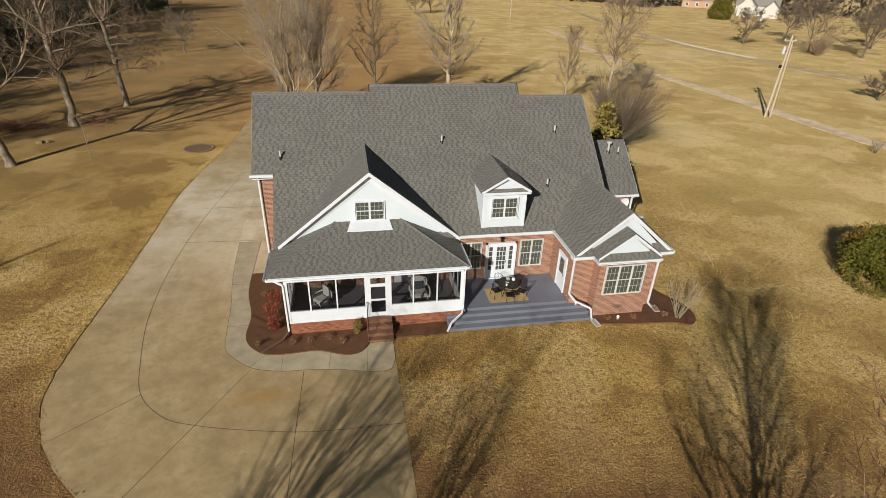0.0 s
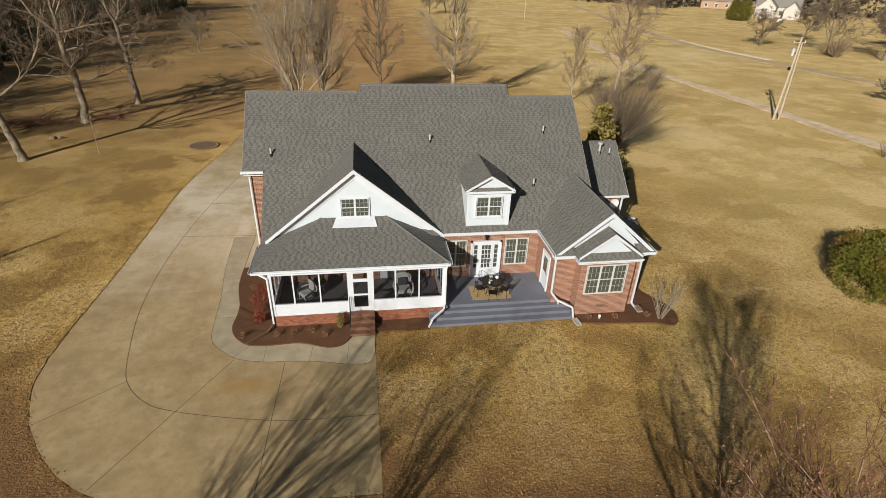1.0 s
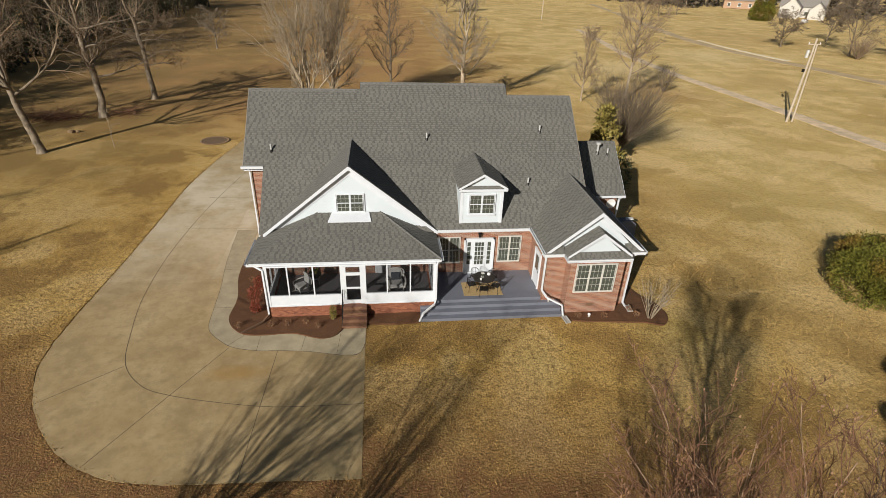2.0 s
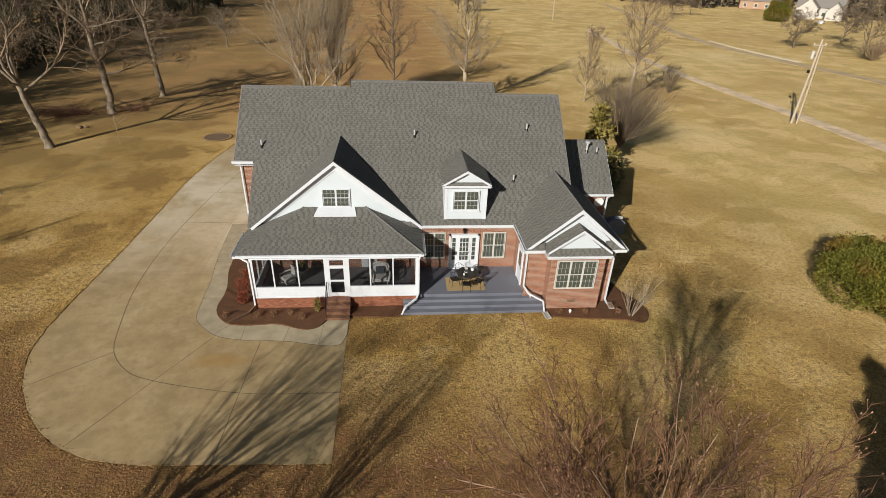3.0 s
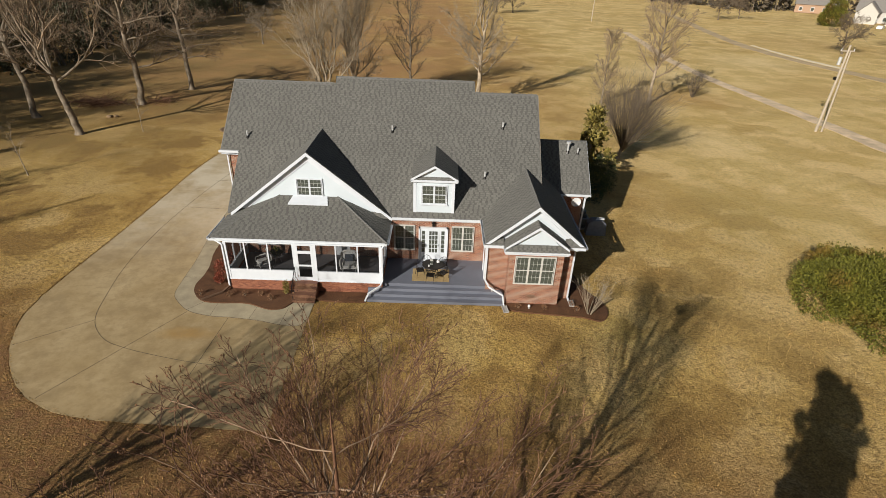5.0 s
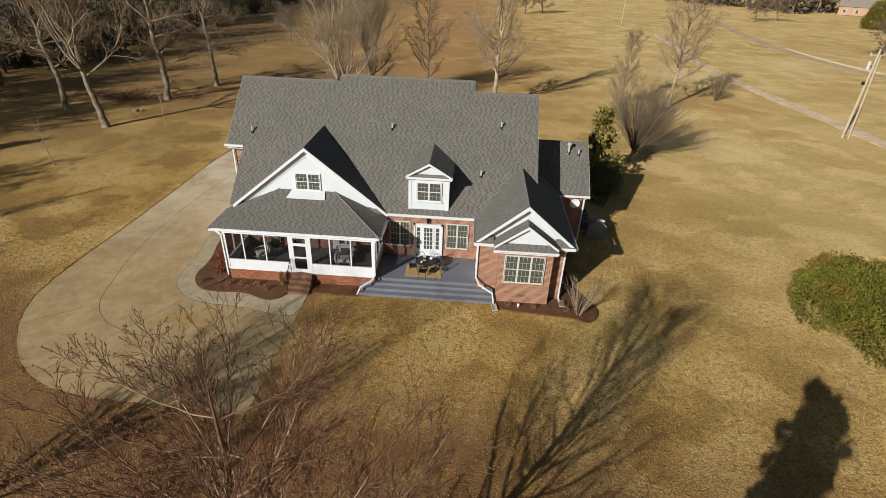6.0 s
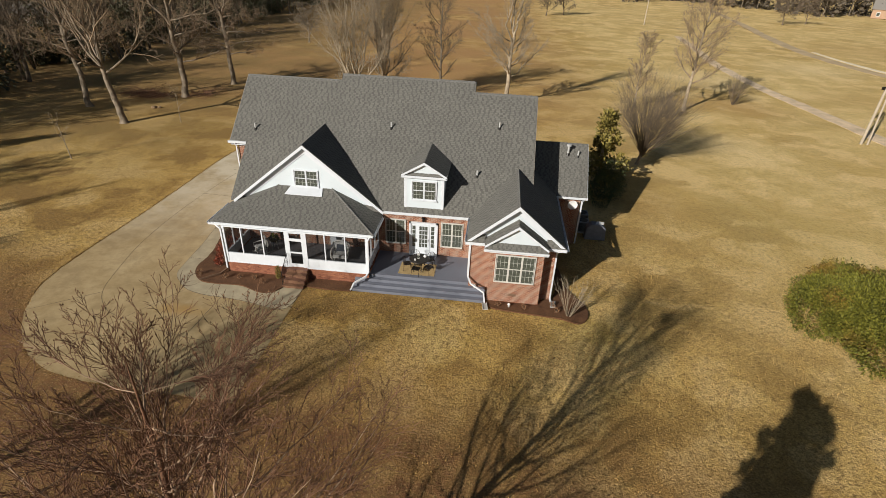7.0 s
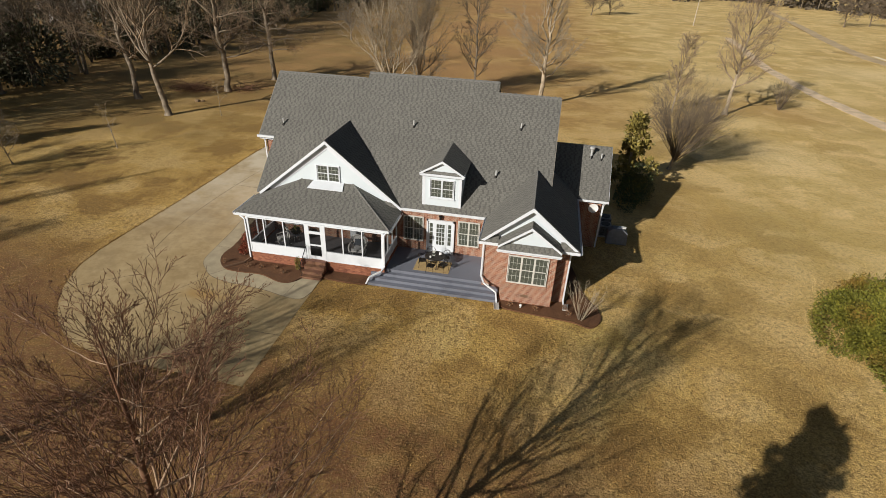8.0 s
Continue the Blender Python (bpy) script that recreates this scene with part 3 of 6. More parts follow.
wall("brick_wall", (-8.45, 4.03, 0), (6.95, 4.33, 3.72))
part("brick_wall", prism(B(), [(-8.45, 4.33, 0), (-8.45, 7.3, 0), (-8.45, 7.3, 6.5), (-8.45, 4.33, 4.0)], (0.3, 0, 0)), BRICK, house)
wall("brick_wall", (-9.65, 7.3, 0), (-8.15, 7.6, 6.3))
wall("brick_wall", (-9.65, 7.6, 0), (-9.35, 15.0, 6.35))
wall("brick_wall", (-9.65, 15.0, 0), (10.1, 15.3, 6.0))
part("gable_wall", prism(B(), [(-9.64, 7.0, 6.35), (-9.64, 11.05, 9.8), (-9.64, 15.2, 6.35)], (0.28, 0, 0)), BRICK, house)
wall("brick_wall", (6.95, 1.0, 0), (7.25, 4.03, 3.8))
wall("brick_wall", (7.25, 1.0, 0), (8.1, 1.3, 3.8))
wall("brick_wall", (8.1, 0.25, 0), (11.15, 0.55, 3.75))
wall("brick_wall", (8.1, 0.55, 0), (8.4, 1.3, 3.75))
wall("brick_wall", (10.85, 0.55, 0), (11.15, 1.3, 3.75))
wall("brick_wall", (11.15, 1.0, 0), (11.95, 1.3, 3.8))
wall("brick_wall", (11.65, 1.3, 0), (11.95, 8.6, 3.8))
wall("brick_wall", (11.95, 8.6, 0), (14.1, 8.9, 3.75))
wall("brick_wall", (13.8, 8.9, 0), (14.1, 14.6, 3.75))
wall("brick_wall", (10.1, 14.6, 0), (14.1, 14.9, 3.75))
part("gable_wall", prism(B(), [(9.9, 5.0, 3.8), (9.9, 5.0, 4.8), (9.9, 10.8, 9.65), (9.9, 15.3, 6.0), (9.9, 15.3, 3.8)], (0.25, 0, 0)), SIDING, house, "white side gable")
part("gable_wall", prism(B(), [(13.82, 8.7, 3.75), (13.82, 11.55, 6.25), (13.82, 14.4, 3.75)], (0.26, 0, 0)), SIDING, house, "white side gable")
part("foundation_vent", box(B(), (9.35, 0.235, 0.52), (9.8, 0.262, 0.7)), DRAIN, house)

TH = (0, 0, -0.14)


TAB_WIDTHS = {True: (0.15, 0.19, 0.23, 0.28), False: (0.08, 0.1, 0.13, 0.17)}
TAB_ROW = 0.145
TAB_MESH = {}
roof_rng = random.Random(404)


def one_tab(w, raised):
    """The mesh that all loose tabs of one width share."""
    key = (w, raised)
    if key not in TAB_MESH:
        h = 0.02 if raised else 0.008
        b, hb = TAB_ROW * 0.84, 0.004 + (h - 0.004) * 0.16
        v = [(0, -0.01, h), (w, -0.01, h), (w, TAB_ROW, 0.004), (0, TAB_ROW, 0.004), (0, -0.01, 0), (w, -0.01, 0), (w, TAB_ROW, 0), (0, TAB_ROW, 0), (0, b, hb), (w, b, hb)]
        me = bpy.data.meshes.new("shingle")
        me.from_pydata(v, [], [(0, 1, 9, 8), (8, 9, 2, 3), (4, 5, 1, 0), (5, 6, 2, 1), (7, 4, 0, 3)])
        me.materials.append(TAB_LIGHT if raised else TAB_DARK)
        me.materials.append(TAB_DARK)
        me.polygons[1].material_index = 1
        TAB_MESH[key] = me
    return TAB_MESH[key]


def lay_shingles(pts, slope, loose=0):
    """Courses of laminated tabs over a plane roof; the first few stay loose pieces, the rest is one sheet."""
    pts = [Vector(p) for p in pts]
    n = Vector((0, 0, 0))
    for a, b in zip(pts, pts[1:] + pts[:1]):
        n += a.cross(b)
    n = n.normalized() if n.z > 0 else -n.normalized()
    u = Vector((0, 0, 1)).cross(n).normalized()
    v = n.cross(u)
    o = pts[0]
    plan = [((p - o).dot(u), (p - o).dot(v)) for p in pts]
    low, high = min(q[1] for q in plan), max(q[1] for q in plan)

    def spans(h):
        xs = []
        for (xa, ya), (xb, yb) in zip(plan, plan[1:] + plan[:1]):
            if (ya > h) != (yb > h):
                xs.append(xa + (xb - xa) * (h - ya) / (yb - ya))
        xs.sort()
        return list(zip(xs[::2], xs[1::2]))

    verts, faces, slots, h0 = [], [], [], low
    while h0 < high - 0.02:
        h1 = min(h0 + TAB_ROW, high)
        s0, s1, sm = spans(h0 + 0.002), spans(h1 - 0.002), spans((h0 + h1) / 2)
        if len(s0) != len(s1):
            s0 = s1 = sm
        for (a0, b0), (a1, b1) in zip(s0, s1):
            x = min(a0, a1) - roof_rng.uniform(0, 0.3)
            raised = roof_rng.random() < 0.5
            while x < max(b0, b1):
                w = roof_rng.choice(TAB_WIDTHS[raised])
                p, q, r, t = max(x, a0), min(x + w, b0), min(x + w, b1), max(x, a1)
                if loose and p == x == t and q == x + w == r and h1 - h0 > 0.144:
                    ob = new("shingle", one_tab(w, raised))
                    at = o + u * x + v * h0
                    ob.matrix_basis = Matrix((u, v, n)).transposed().to_4x4()
                    ob.matrix_basis.translation = at
                    ob.parent = slope
                    loose -= 1
                elif q > p + 0.004 or r > t + 0.004:
                    q, r = max(q, p), max(r, t)
                    h = 0.02 if raised else 0.008
                    hb = 0.004 + (h - 0.004) * 0.16
                    k = len(verts)
                    for du, dv, dn in ((p, h0 - 0.01, h), (q, h0 - 0.01, h), (r, h1, 0.004), (t, h1, 0.004), (p, h0 - 0.01, 0), (q, h0 - 0.01, 0), (r, h1, 0), (t, h1, 0), (p + (t - p) * 0.84, h0 + (h1 - h0) * 0.84, hb), (q + (r - q) * 0.84, h0 + (h1 - h0) * 0.84, hb)):
                        verts.append(o + u * du + v * dv + n * dn)
                    faces += [(k, k + 1, k + 9, k + 8), (k + 8, k + 9, k + 2, k + 3), (k + 4, k + 5, k + 1, k), (k + 5, k + 6, k + 2, k + 1), (k + 7, k + 4, k, k + 3)]
                    slots += [0, 1, 0, 0, 0] if raised else [1] * 5
                x += w
                raised = not raised
        h0 = h1
    me = bpy.data.meshes.new("shingle_rest")
    me.from_pydata([tuple(p) for p in verts], [], faces)
    me.materials.append(TAB_LIGHT)
    me.materials.append(TAB_DARK)
    me.polygons.foreach_set("material_index", slots)
    ob = tagged(new("shingle_rest", me), kind="stuff")
    ob.parent = slope


def roof(pts, mat, label="", tabs=True, loose=0):
    ob = part("roof_slope", prism(B(), pts, TH), mat, house, label)
    if tabs:
        lay_shingles(pts, ob, loose)
    return ob


def on_main(x, y):
    return (x, y, main_z(y))


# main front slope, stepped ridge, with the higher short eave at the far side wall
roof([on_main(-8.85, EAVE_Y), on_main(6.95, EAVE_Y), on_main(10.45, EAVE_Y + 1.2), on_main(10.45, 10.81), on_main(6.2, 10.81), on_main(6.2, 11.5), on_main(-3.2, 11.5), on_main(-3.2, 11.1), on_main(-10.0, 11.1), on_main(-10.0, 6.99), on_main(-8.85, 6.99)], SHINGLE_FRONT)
for x0, x1, y in ((6.2, 10.45, 10.81), (-3.2, 6.2, 11.5), (-10.0, -3.2, 11.1)):
    z = main_z(y)
    roof([(x0, y, z), (x1, y, z), (x1, y + 5.0, z - 4.3), (x0, y + 5.0, z - 4.3)], SHINGLE_FRONT, tabs=False)
    for k in range(int((x1 - x0) / 0.3)):
        a = x0 + k * 0.3
        part("ridge_cap", prism(B(), [(a, y - 0.16, z - 0.115), (a, y, z + 0.035), (a, y + 0.16, z - 0.115), (a, y, z - 0.02)], (0.31, 0, 0)), SHINGLE_FRONT, house)
for x, y0, y1 in ((6.2, 10.81, 11.5), (-3.2, 11.1, 11.5)):
    part("step_flashing", prism(B(), [(x, y0, main_z(y0)), (x, y1, main_z(y1) + 0.02), (x, y1 + 0.6, main_z(y1) - 0.5)], (0.03 if x > 0 else -0.03, 0, 0)), DARK, house)

# front gable
GX, GZ, GW = -3.73, 7.69, 4.88
gb = 4.0 + (GZ - 3.96) / PITCH
for s in (-1, 1):
    roof([(GX, 3.68, GZ), (GX, gb, GZ), (GX + s * GW, 3.72, 3.73), (GX + s * GW, 3.68, 3.73)], SHINGLE_SIDE)
    part("rake_board", prism(B(), [(GX, 3.66, GZ - 0.02), (GX + s * (GW + 0.02), 3.66, 3.70), (GX + s * (GW + 0.02), 3.66, 3.5), (GX, 3.66, GZ - 0.23)], (0, 0.05, 0)), WHITE, house)
    part("rake_frieze", prism(B(), [(GX, 3.93, GZ - 0.34), (GX + s * (GW - 0.35), 3.93, 3.72), (GX + s * (GW - 0.7), 3.93, 3.72), (GX, 3.93, GZ - 0.62)], (0, 0.04, 0)), WHITE, house)
    part("rake_soffit", prism(B(), [(GX, 3.70, GZ - 0.2), (GX + s * GW, 3.70, 3.5), (GX + s * GW, 4.0, 3.5), (GX, 4.0, GZ - 0.2)], (0, 0, 0.03)), WHITE, house)
part("gable_wall", prism(B(), [(GX - GW + 0.1, 3.97, 3.6), (GX, 3.97, GZ - 0.16), (GX + GW - 0.1, 3.97, 3.6)], (0, 0.25, 0)), SIDING, house, "white lap siding on the front gable")
for k in range(16):
    y = 3.68 + k * 0.29
    if y < gb - 0.1:
        part("ridge_cap", prism(B(), [(GX - 0.15, y, GZ - 0.09), (GX, y, GZ + 0.035), (GX + 0.15, y, GZ - 0.09), (GX, y, GZ - 0.02)], (0, 0.3, 0)), SHINGLE_SIDE, house)

# dormer
DX, DZ, DE = 3.72, 7.09, 6.27
db = 4.0 + (DZ - 3.96) / PITCH
de = 4.0 + (DE - 3.96) / PITCH
part("dormer_wall", prism(B(), [(2.47, 4.05, 3.98), (4.95, 4.05, 3.98), (4.95, 4.05, 6.3), (DX, 4.05, 6.98), (2.47, 4.05, 6.3)], (0, 0.2, 0)), SIDING, house, "white dormer front")
for s, x in ((-1, 2.47), (1, 4.95)):
    part("dormer_cheek", prism(B(), [(x, 4.25, main_z(4.25)), (x, de, DE), (x, 4.25, DE)], (-s * 0.12, 0, 0)), SIDING, house)
    roof([(DX, 3.85, DZ), (DX, db, DZ), (DX + s * 1.40, de - 0.05, DE - 0.03), (DX + s * 1.40, 3.85, DE - 0.03)], SHINGLE_SIDE)
    part("rake_board", prism(B(), [(DX, 3.83, DZ - 0.01), (DX + s * 1.42, 3.83, DE - 0.04), (DX + s * 1.42, 3.83, DE - 0.17), (DX, 3.83, DZ - 0.16)], (0, 0.05, 0)), WHITE, house)
    part("corner_board", box(B(), (x - s * 0.16, 4.03, 4.0), (x + s * 0.012, 4.06, 6.2)), WHITE, house)
part("dormer_cornice", prism(B(), [(2.32, 3.83, 6.17), (5.12, 3.83, 6.17), (5.12, 4.06, 6.28), (2.32, 4.06, 6.28)], (0, 0, -0.12)), WHITE, house)
part("pediment_roof", prism(B(), [(2.5, 3.86, 6.19), (4.94, 3.86, 6.19), (4.8, 4.05, 6.33), (2.64, 4.05, 6.33)], (0, 0, -0.02)), SHINGLE_FRONT, house)

# wing roof with its gable front
WX, WZ = 9.5, 6.17
wb = 4.0 + (WZ - 3.96) / PITCH


def wing_z(x):
    return WZ - PITCH * 0.98 * abs(x - WX)


roof([(WX, 0.58, WZ), (WX, wb, WZ), (6.72, EAVE_Y - 0.02, wing_z(6.72)), (6.72, 0.58, wing_z(6.72))], SHINGLE_SIDE)
roof([(WX, 0.58, WZ), (WX, wb, WZ), (10.4, 4.0 + (wing_z(10.4) - 3.96) / PITCH, wing_z(10.4)), (10.4, 9.0, wing_z(10.4)), (12.36, 9.0, wing_z(12.36)), (12.36, 0.58, wing_z(12.36))], SHINGLE_SIDE)
for k in range(20):
    y = 0.58 + k * 0.29
    part("ridge_cap", prism(B(), [(WX - 0.15, y, WZ - 0.09), (WX, y, WZ + 0.035), (WX + 0.15, y, WZ - 0.09), (WX, y, WZ - 0.02)], (0, 0.3, 0)), SHINGLE_SIDE, house)
part("gable_wall", prism(B(), [(6.97, 0.98, 3.75), (WX, 0.98, WZ - 0.16), (11.93, 0.98, 3.75)], (0, 0.25, 0)), SIDING, house, "white wing gable")
for s in (-1, 1):
    e = WX + s * 2.86
    part("rake_board", prism(B(), [(WX, 0.55, WZ - 0.01), (e, 0.55, wing_z(e) - 0.01), (e, 0.55, wing_z(e) - 0.19), (WX, 0.55, WZ - 0.24)], (0, 0.05, 0)), WHITE, house)
    part("rake_frieze", prism(B(), [(WX, 0.93, WZ - 0.36), (WX + s * 2.2, 0.93, wing_z(WX + 2.2) - 0.36), (WX + s * 1.95, 0.93, wing_z(WX + 2.2) - 0.36), (WX, 0.93, WZ - 0.6)], (0, 0.04, 0)), WHITE, house)
    part("rake_soffit", prism(B(), [(WX, 0.6, WZ - 0.22), (e, 0.6, wing_z(e) - 0.22), (e, 1.0, wing_z(e) - 0.22), (WX, 1.0, WZ - 0.22)], (0, 0, 0.03)), WHITE, house)
    # shingled eave return
    o = WX + s * 1.75
    ret = [(e, 0.5, 3.78), (o, 0.5, 3.78), (o, 0.98, 4.16), (WX + s * 2.35, 0.98, 4.16)]
    lay_shingles(ret, part("eave_return", prism(B(), ret, (0, 0, -0.08)), SHINGLE_PORCH, house))
    part("return_fascia", box(B(), (e, 0.46, 3.67), (o, 0.5, 3.79)), WHITE, house)
    part("return_soffit", box(B(), (e, 0.5, 3.6), (o, 1.0, 3.64)), WHITE, house)

# the bay's small gable and pent roof
BX, BZ = 9.55, 5.22
for s in (-1, 1):
    e = BX + s * 1.78
    roof([(BX, 0.02, BZ), (BX, 1.0, BZ), (e, 1.0, BZ - 1.32), (e, 0.02, BZ - 1.32)], SHINGLE_SIDE)
    part("rake_board", prism(B(), [(BX, 0.0, BZ), (e, 0.0, BZ - 1.32), (e, 0.0, BZ - 1.45), (BX, 0.0, BZ - 0.17)], (0, 0.05, 0)), WHITE, house)
part("bay_gable", prism(B(), [(BX - 1.5, 0.26, 3.8), (BX, 0.26, 5.05), (BX + 1.5, 0.26, 3.8)], (0, 0.2, 0)), SIDING, house)
pent = [(7.75, -0.1, 3.74), (11.32, -0.1, 3.74), (11.1, 0.27, 4.03), (7.98, 0.27, 4.03)]
lay_shingles(pent, part("bay_pent_roof", prism(B(), pent, (0, 0, -0.05)), SHINGLE_PORCH, house))
part("bay_fascia", box(B(), (7.72, -0.16, 3.66), (11.35, -0.1, 3.75)), WHITE_METAL, house)
part("bay_soffit", box(B(), (7.75, -0.1, 3.56), (11.32, 0.98, 3.6)), WHITE, house)

# annex behind the wing
for y0, z0, y1, z1 in ((8.3, 3.78, 11.55, 6.58), (14.8, 3.78, 11.55, 6.58)):
    roof([(10.12, y0, z0), (14.48, y0, z0), (14.48, y1, z1), (10.12, y1, z1)], SHINGLE_FRONT)
part("rake_board", prism(B(), [(14.47, 8.28, 3.77), (14.47, 11.55, 6.57), (14.47, 14.8, 3.77), (14.47, 14.8, 3.55), (14.47, 11.55, 6.33), (14.47, 8.28, 3.55)], (0.03, 0, 0)), WHITE, house)

# rakes of the main roof
part("rake_board", prism(B(), [(10.46, EAVE_Y + 1.2, main_z(EAVE_Y + 1.2) - 0.01), (10.46, 10.81, main_z(10.81) - 0.01), (10.46, 10.81, main_z(10.81) - 0.25), (10.46, EAVE_Y + 1.2, main_z(EAVE_Y + 1.2) - 0.25)], (0.03, 0, 0)), DRIP, house)
part("rake_board", prism(B(), [(-10.04, 6.97, main_z(6.97) - 0.01), (-10.04, 11.1, main_z(11.1) - 0.01), (-10.04, 11.1, main_z(11.1) - 0.25), (-10.04, 6.97, main_z(6.97) - 0.25)], (0.03, 0, 0)), DRIP, house)
part("eave_return", box(B(), (-10.12, 6.86, main_z(6.99) - 0.16), (-8.86, 6.97, main_z(6.99) - 0.01)), WHITE_METAL, house, "white eave return")
part("return_soffit", box(B(), (-10.0, 6.97, main_z(6.99) - 0.3), (-8.9, 7.3, main_z(6.99) - 0.26)), WHITE, house)


def gutter(x0, y0, x1, y1, z):
    """A white box gutter along an eave."""
    bm = B()
    d = Vector((x1 - x0, y1 - y0, 0)).normalized()
    n = Vector((d.y, -d.x, 0))
    a, b = Vector((x0, y0, z)), Vector((x1, y1, z))
    for w, h0, h1, t in ((0.0, -0.13, 0.0, 0.012), (0.12, -0.11, 0.012, 0.014)):
        prism(bm, [a + n * w + Vector((0, 0, h0)), b + n * w + Vector((0, 0, h0)), b + n * w + Vector((0, 0, h1)), a + n * w + Vector((0, 0, h1))], n * t)
    prism(bm, [a + Vector((0, 0, -0.125)), b + Vector((0, 0, -0.125)), b + n * 0.12 + Vector((0, 0, -0.11)), a + n * 0.12 + Vector((0, 0, -0.11))], (0, 0, 0.012))
    return part("gutter", bm, WHITE_METAL, house, "white box gutter")


def fascia(x0, y0, x1, y1, z, h=0.2):
    bm = B()
    box(bm, (x0, y0, z - h), (x1 + (0.03 if x0 == x1 else 0), y1 + (0.03 if y0 == y1 else 0), z))
    return part("fascia", bm, WHITE, house)


gutter(1.15, EAVE_Y, 6.75, EAVE_Y, 3.72)
fascia(1.0, 3.78, 6.95, 3.78, 3.62, 0.1)
gutter(12.36, 0.6, 12.36, 8.3, wing_z(12.36) - 0.02)
gutter(6.72, 3.7, 6.72, 0.6, wing_z(6.72) - 0.02)
gutter(12.3, 8.3, 14.5, 8.3, 3.75)
part("frieze_board", box(B(), (1.0, 4.0, 3.42), (6.95, 4.03, 3.6)), WHITE, house)


def downspout(pts, w=0.085, name="downspout", mat=WHITE_METAL, label="white metal downspout"):
    bm = B()
    for a, b in zip(pts, pts[1:]):
        a, b = Vector(a), Vector(b)
        tube(bm, [a, b], w * 0.72, 4)
    return part(name, bm, mat, house, label)


downspout([(-9.75, 6.98, 6.4), (-9.72, 7.2, 6.1), (-9.72, 7.22, 0.15)])
downspout([(6.78, 0.75, 3.62), (6.88, 0.92, 3.4), (6.88, 0.9, 1.25), (7.1, 0.5, 1.0), (7.9, 0.1, 0.72), (8.0, 0.02, 0.12), (8.0, -0.2, 0.06)])
downspout([(12.2, 0.6, 3.66), (11.9, 0.93, 3.35), (11.9, 0.93, 0.2), (11.95, 0.5, 0.08)])
downspout([(14.3, 8.3, 3.62), (14.2, 8.5, 3.4), (14.18, 8.5, 0.1)], 0.1)
downspout([(0.98, 1.05, 3.3), (0.86, 0.8, 3.1), (0.86, 0.78, 0.95), (0.75, 0.5, 0.8), (0.1, 0.05, 0.55), (-0.1, -0.02, 0.08)])
downspout([(-8.75, 1.05, 3.3), (-8.22, 0.82, 3.1), (-8.2, 0.8, 0.3)])
downspout([(-8.2, 0.8, 0.31), (-8.45, 0.35, 0.18), (-9.4, -0.5, 0.14)], 0.09, "drain_pipe", DRAIN, "mud-brown drain extension lying on the mulch")


# ---- windows and doors ----
def window(x0, z0, x1, z1, y, units=2, cols=3, rows=2, trim=WHITE, face=-1):
    """A row of double-hung units in a wall that faces -y, standing 4 cm proud."""
    w = part("window", box(B(), (x0, y - 0.035, z0), (x1, y + 0.02, z1)), GLASS, house, "dark window panes behind muntins")
    bm = B()
    t = 0.048
    for a, b in (((x0 - t, z0 - t), (x1 + t, z0)), ((x0 - t, z1), (x1 + t, z1 + t)), ((x0 - t, z0), (x0, z1)), ((x1, z0), (x1 + t, z1))):
        box(bm, (a[0], y - 0.075, a[1]), (b[0], y + 0.01, b[1]))
    part("frame", bm, trim, w)
    part("sill", box(B(), (x0 - t - 0.04, y - 0.12, z0 - t - 0.05), (x1 + t + 0.04, y + 0.01, z0 - t)), BRICK if trim is CREAM else trim, w)
    uw = (x1 - x0) / units
    for u in range(units):
        a = x0 + u * uw
        if u:
            part("mullion", box(B(), (a - 0.034, y - 0.07, z0), (a + 0.034, y - 0.034, z1)), trim, w)
        zm = (z0 + z1) / 2
        for s, (za, zb) in enumerate(((z0, zm), (zm, z1))):
            bm = B()
            e, d = 0.024, y - 0.05 - 0.008 * s
            xa, xb = a + 0.03, a + uw - 0.03
            box(bm, (xa, d, za), (xb, y - 0.03, za + e))
            box(bm, (xa, d, zb - e), (xb, y - 0.03, zb))
            box(bm, (xa, d, za + e), (xa + e, y - 0.03, zb - e))
            box(bm, (xb - e, d, za + e), (xb, y - 0.03, zb - e))
            part("sash", bm, trim, w)
            bm = B()
            for c in range(1, cols):
                x = xa + (xb - xa) * c / cols
                box(bm, (x - 0.008, y - 0.041, za + e), (x + 0.008, y - 0.034, zb - e))
            for r in range(1, rows):
                z = za + (zb - za) * r / rows
                box(bm, (xa + e, y - 0.043, z - 0.008), (xb - e, y - 0.033, z + 0.008))
            part("grille", bm, GRILLE, w)
    return w


window(4.92, 1.4, 6.25, 3.08, 4.03, 2, 3, 2, CREAM)
window(1.3, 1.4, 2.55, 3.08, 4.03, 2, 3, 2, CREAM)
window(8.47, 1.52, 10.68, 3.25, 0.25, 3, 3, 2, CREAM)
window(-4.5, 4.92, -3.0, 5.95, 3.97, 2, 3, 2)
window(2.98, 4.62, 4.46, 5.78, 4.05, 2, 3, 2)
# white apron under the gable window, spread on the porch roof
part("window_apron", prism(B(), [(-4.78, 3.93, 4.84), (-2.72, 3.93, 4.84), (-2.6, 3.3, 4.55), (-4.98, 3.3, 4.55)], (0, 0, 0.05)), WHITE, house, "white flashing apron below the gable window")

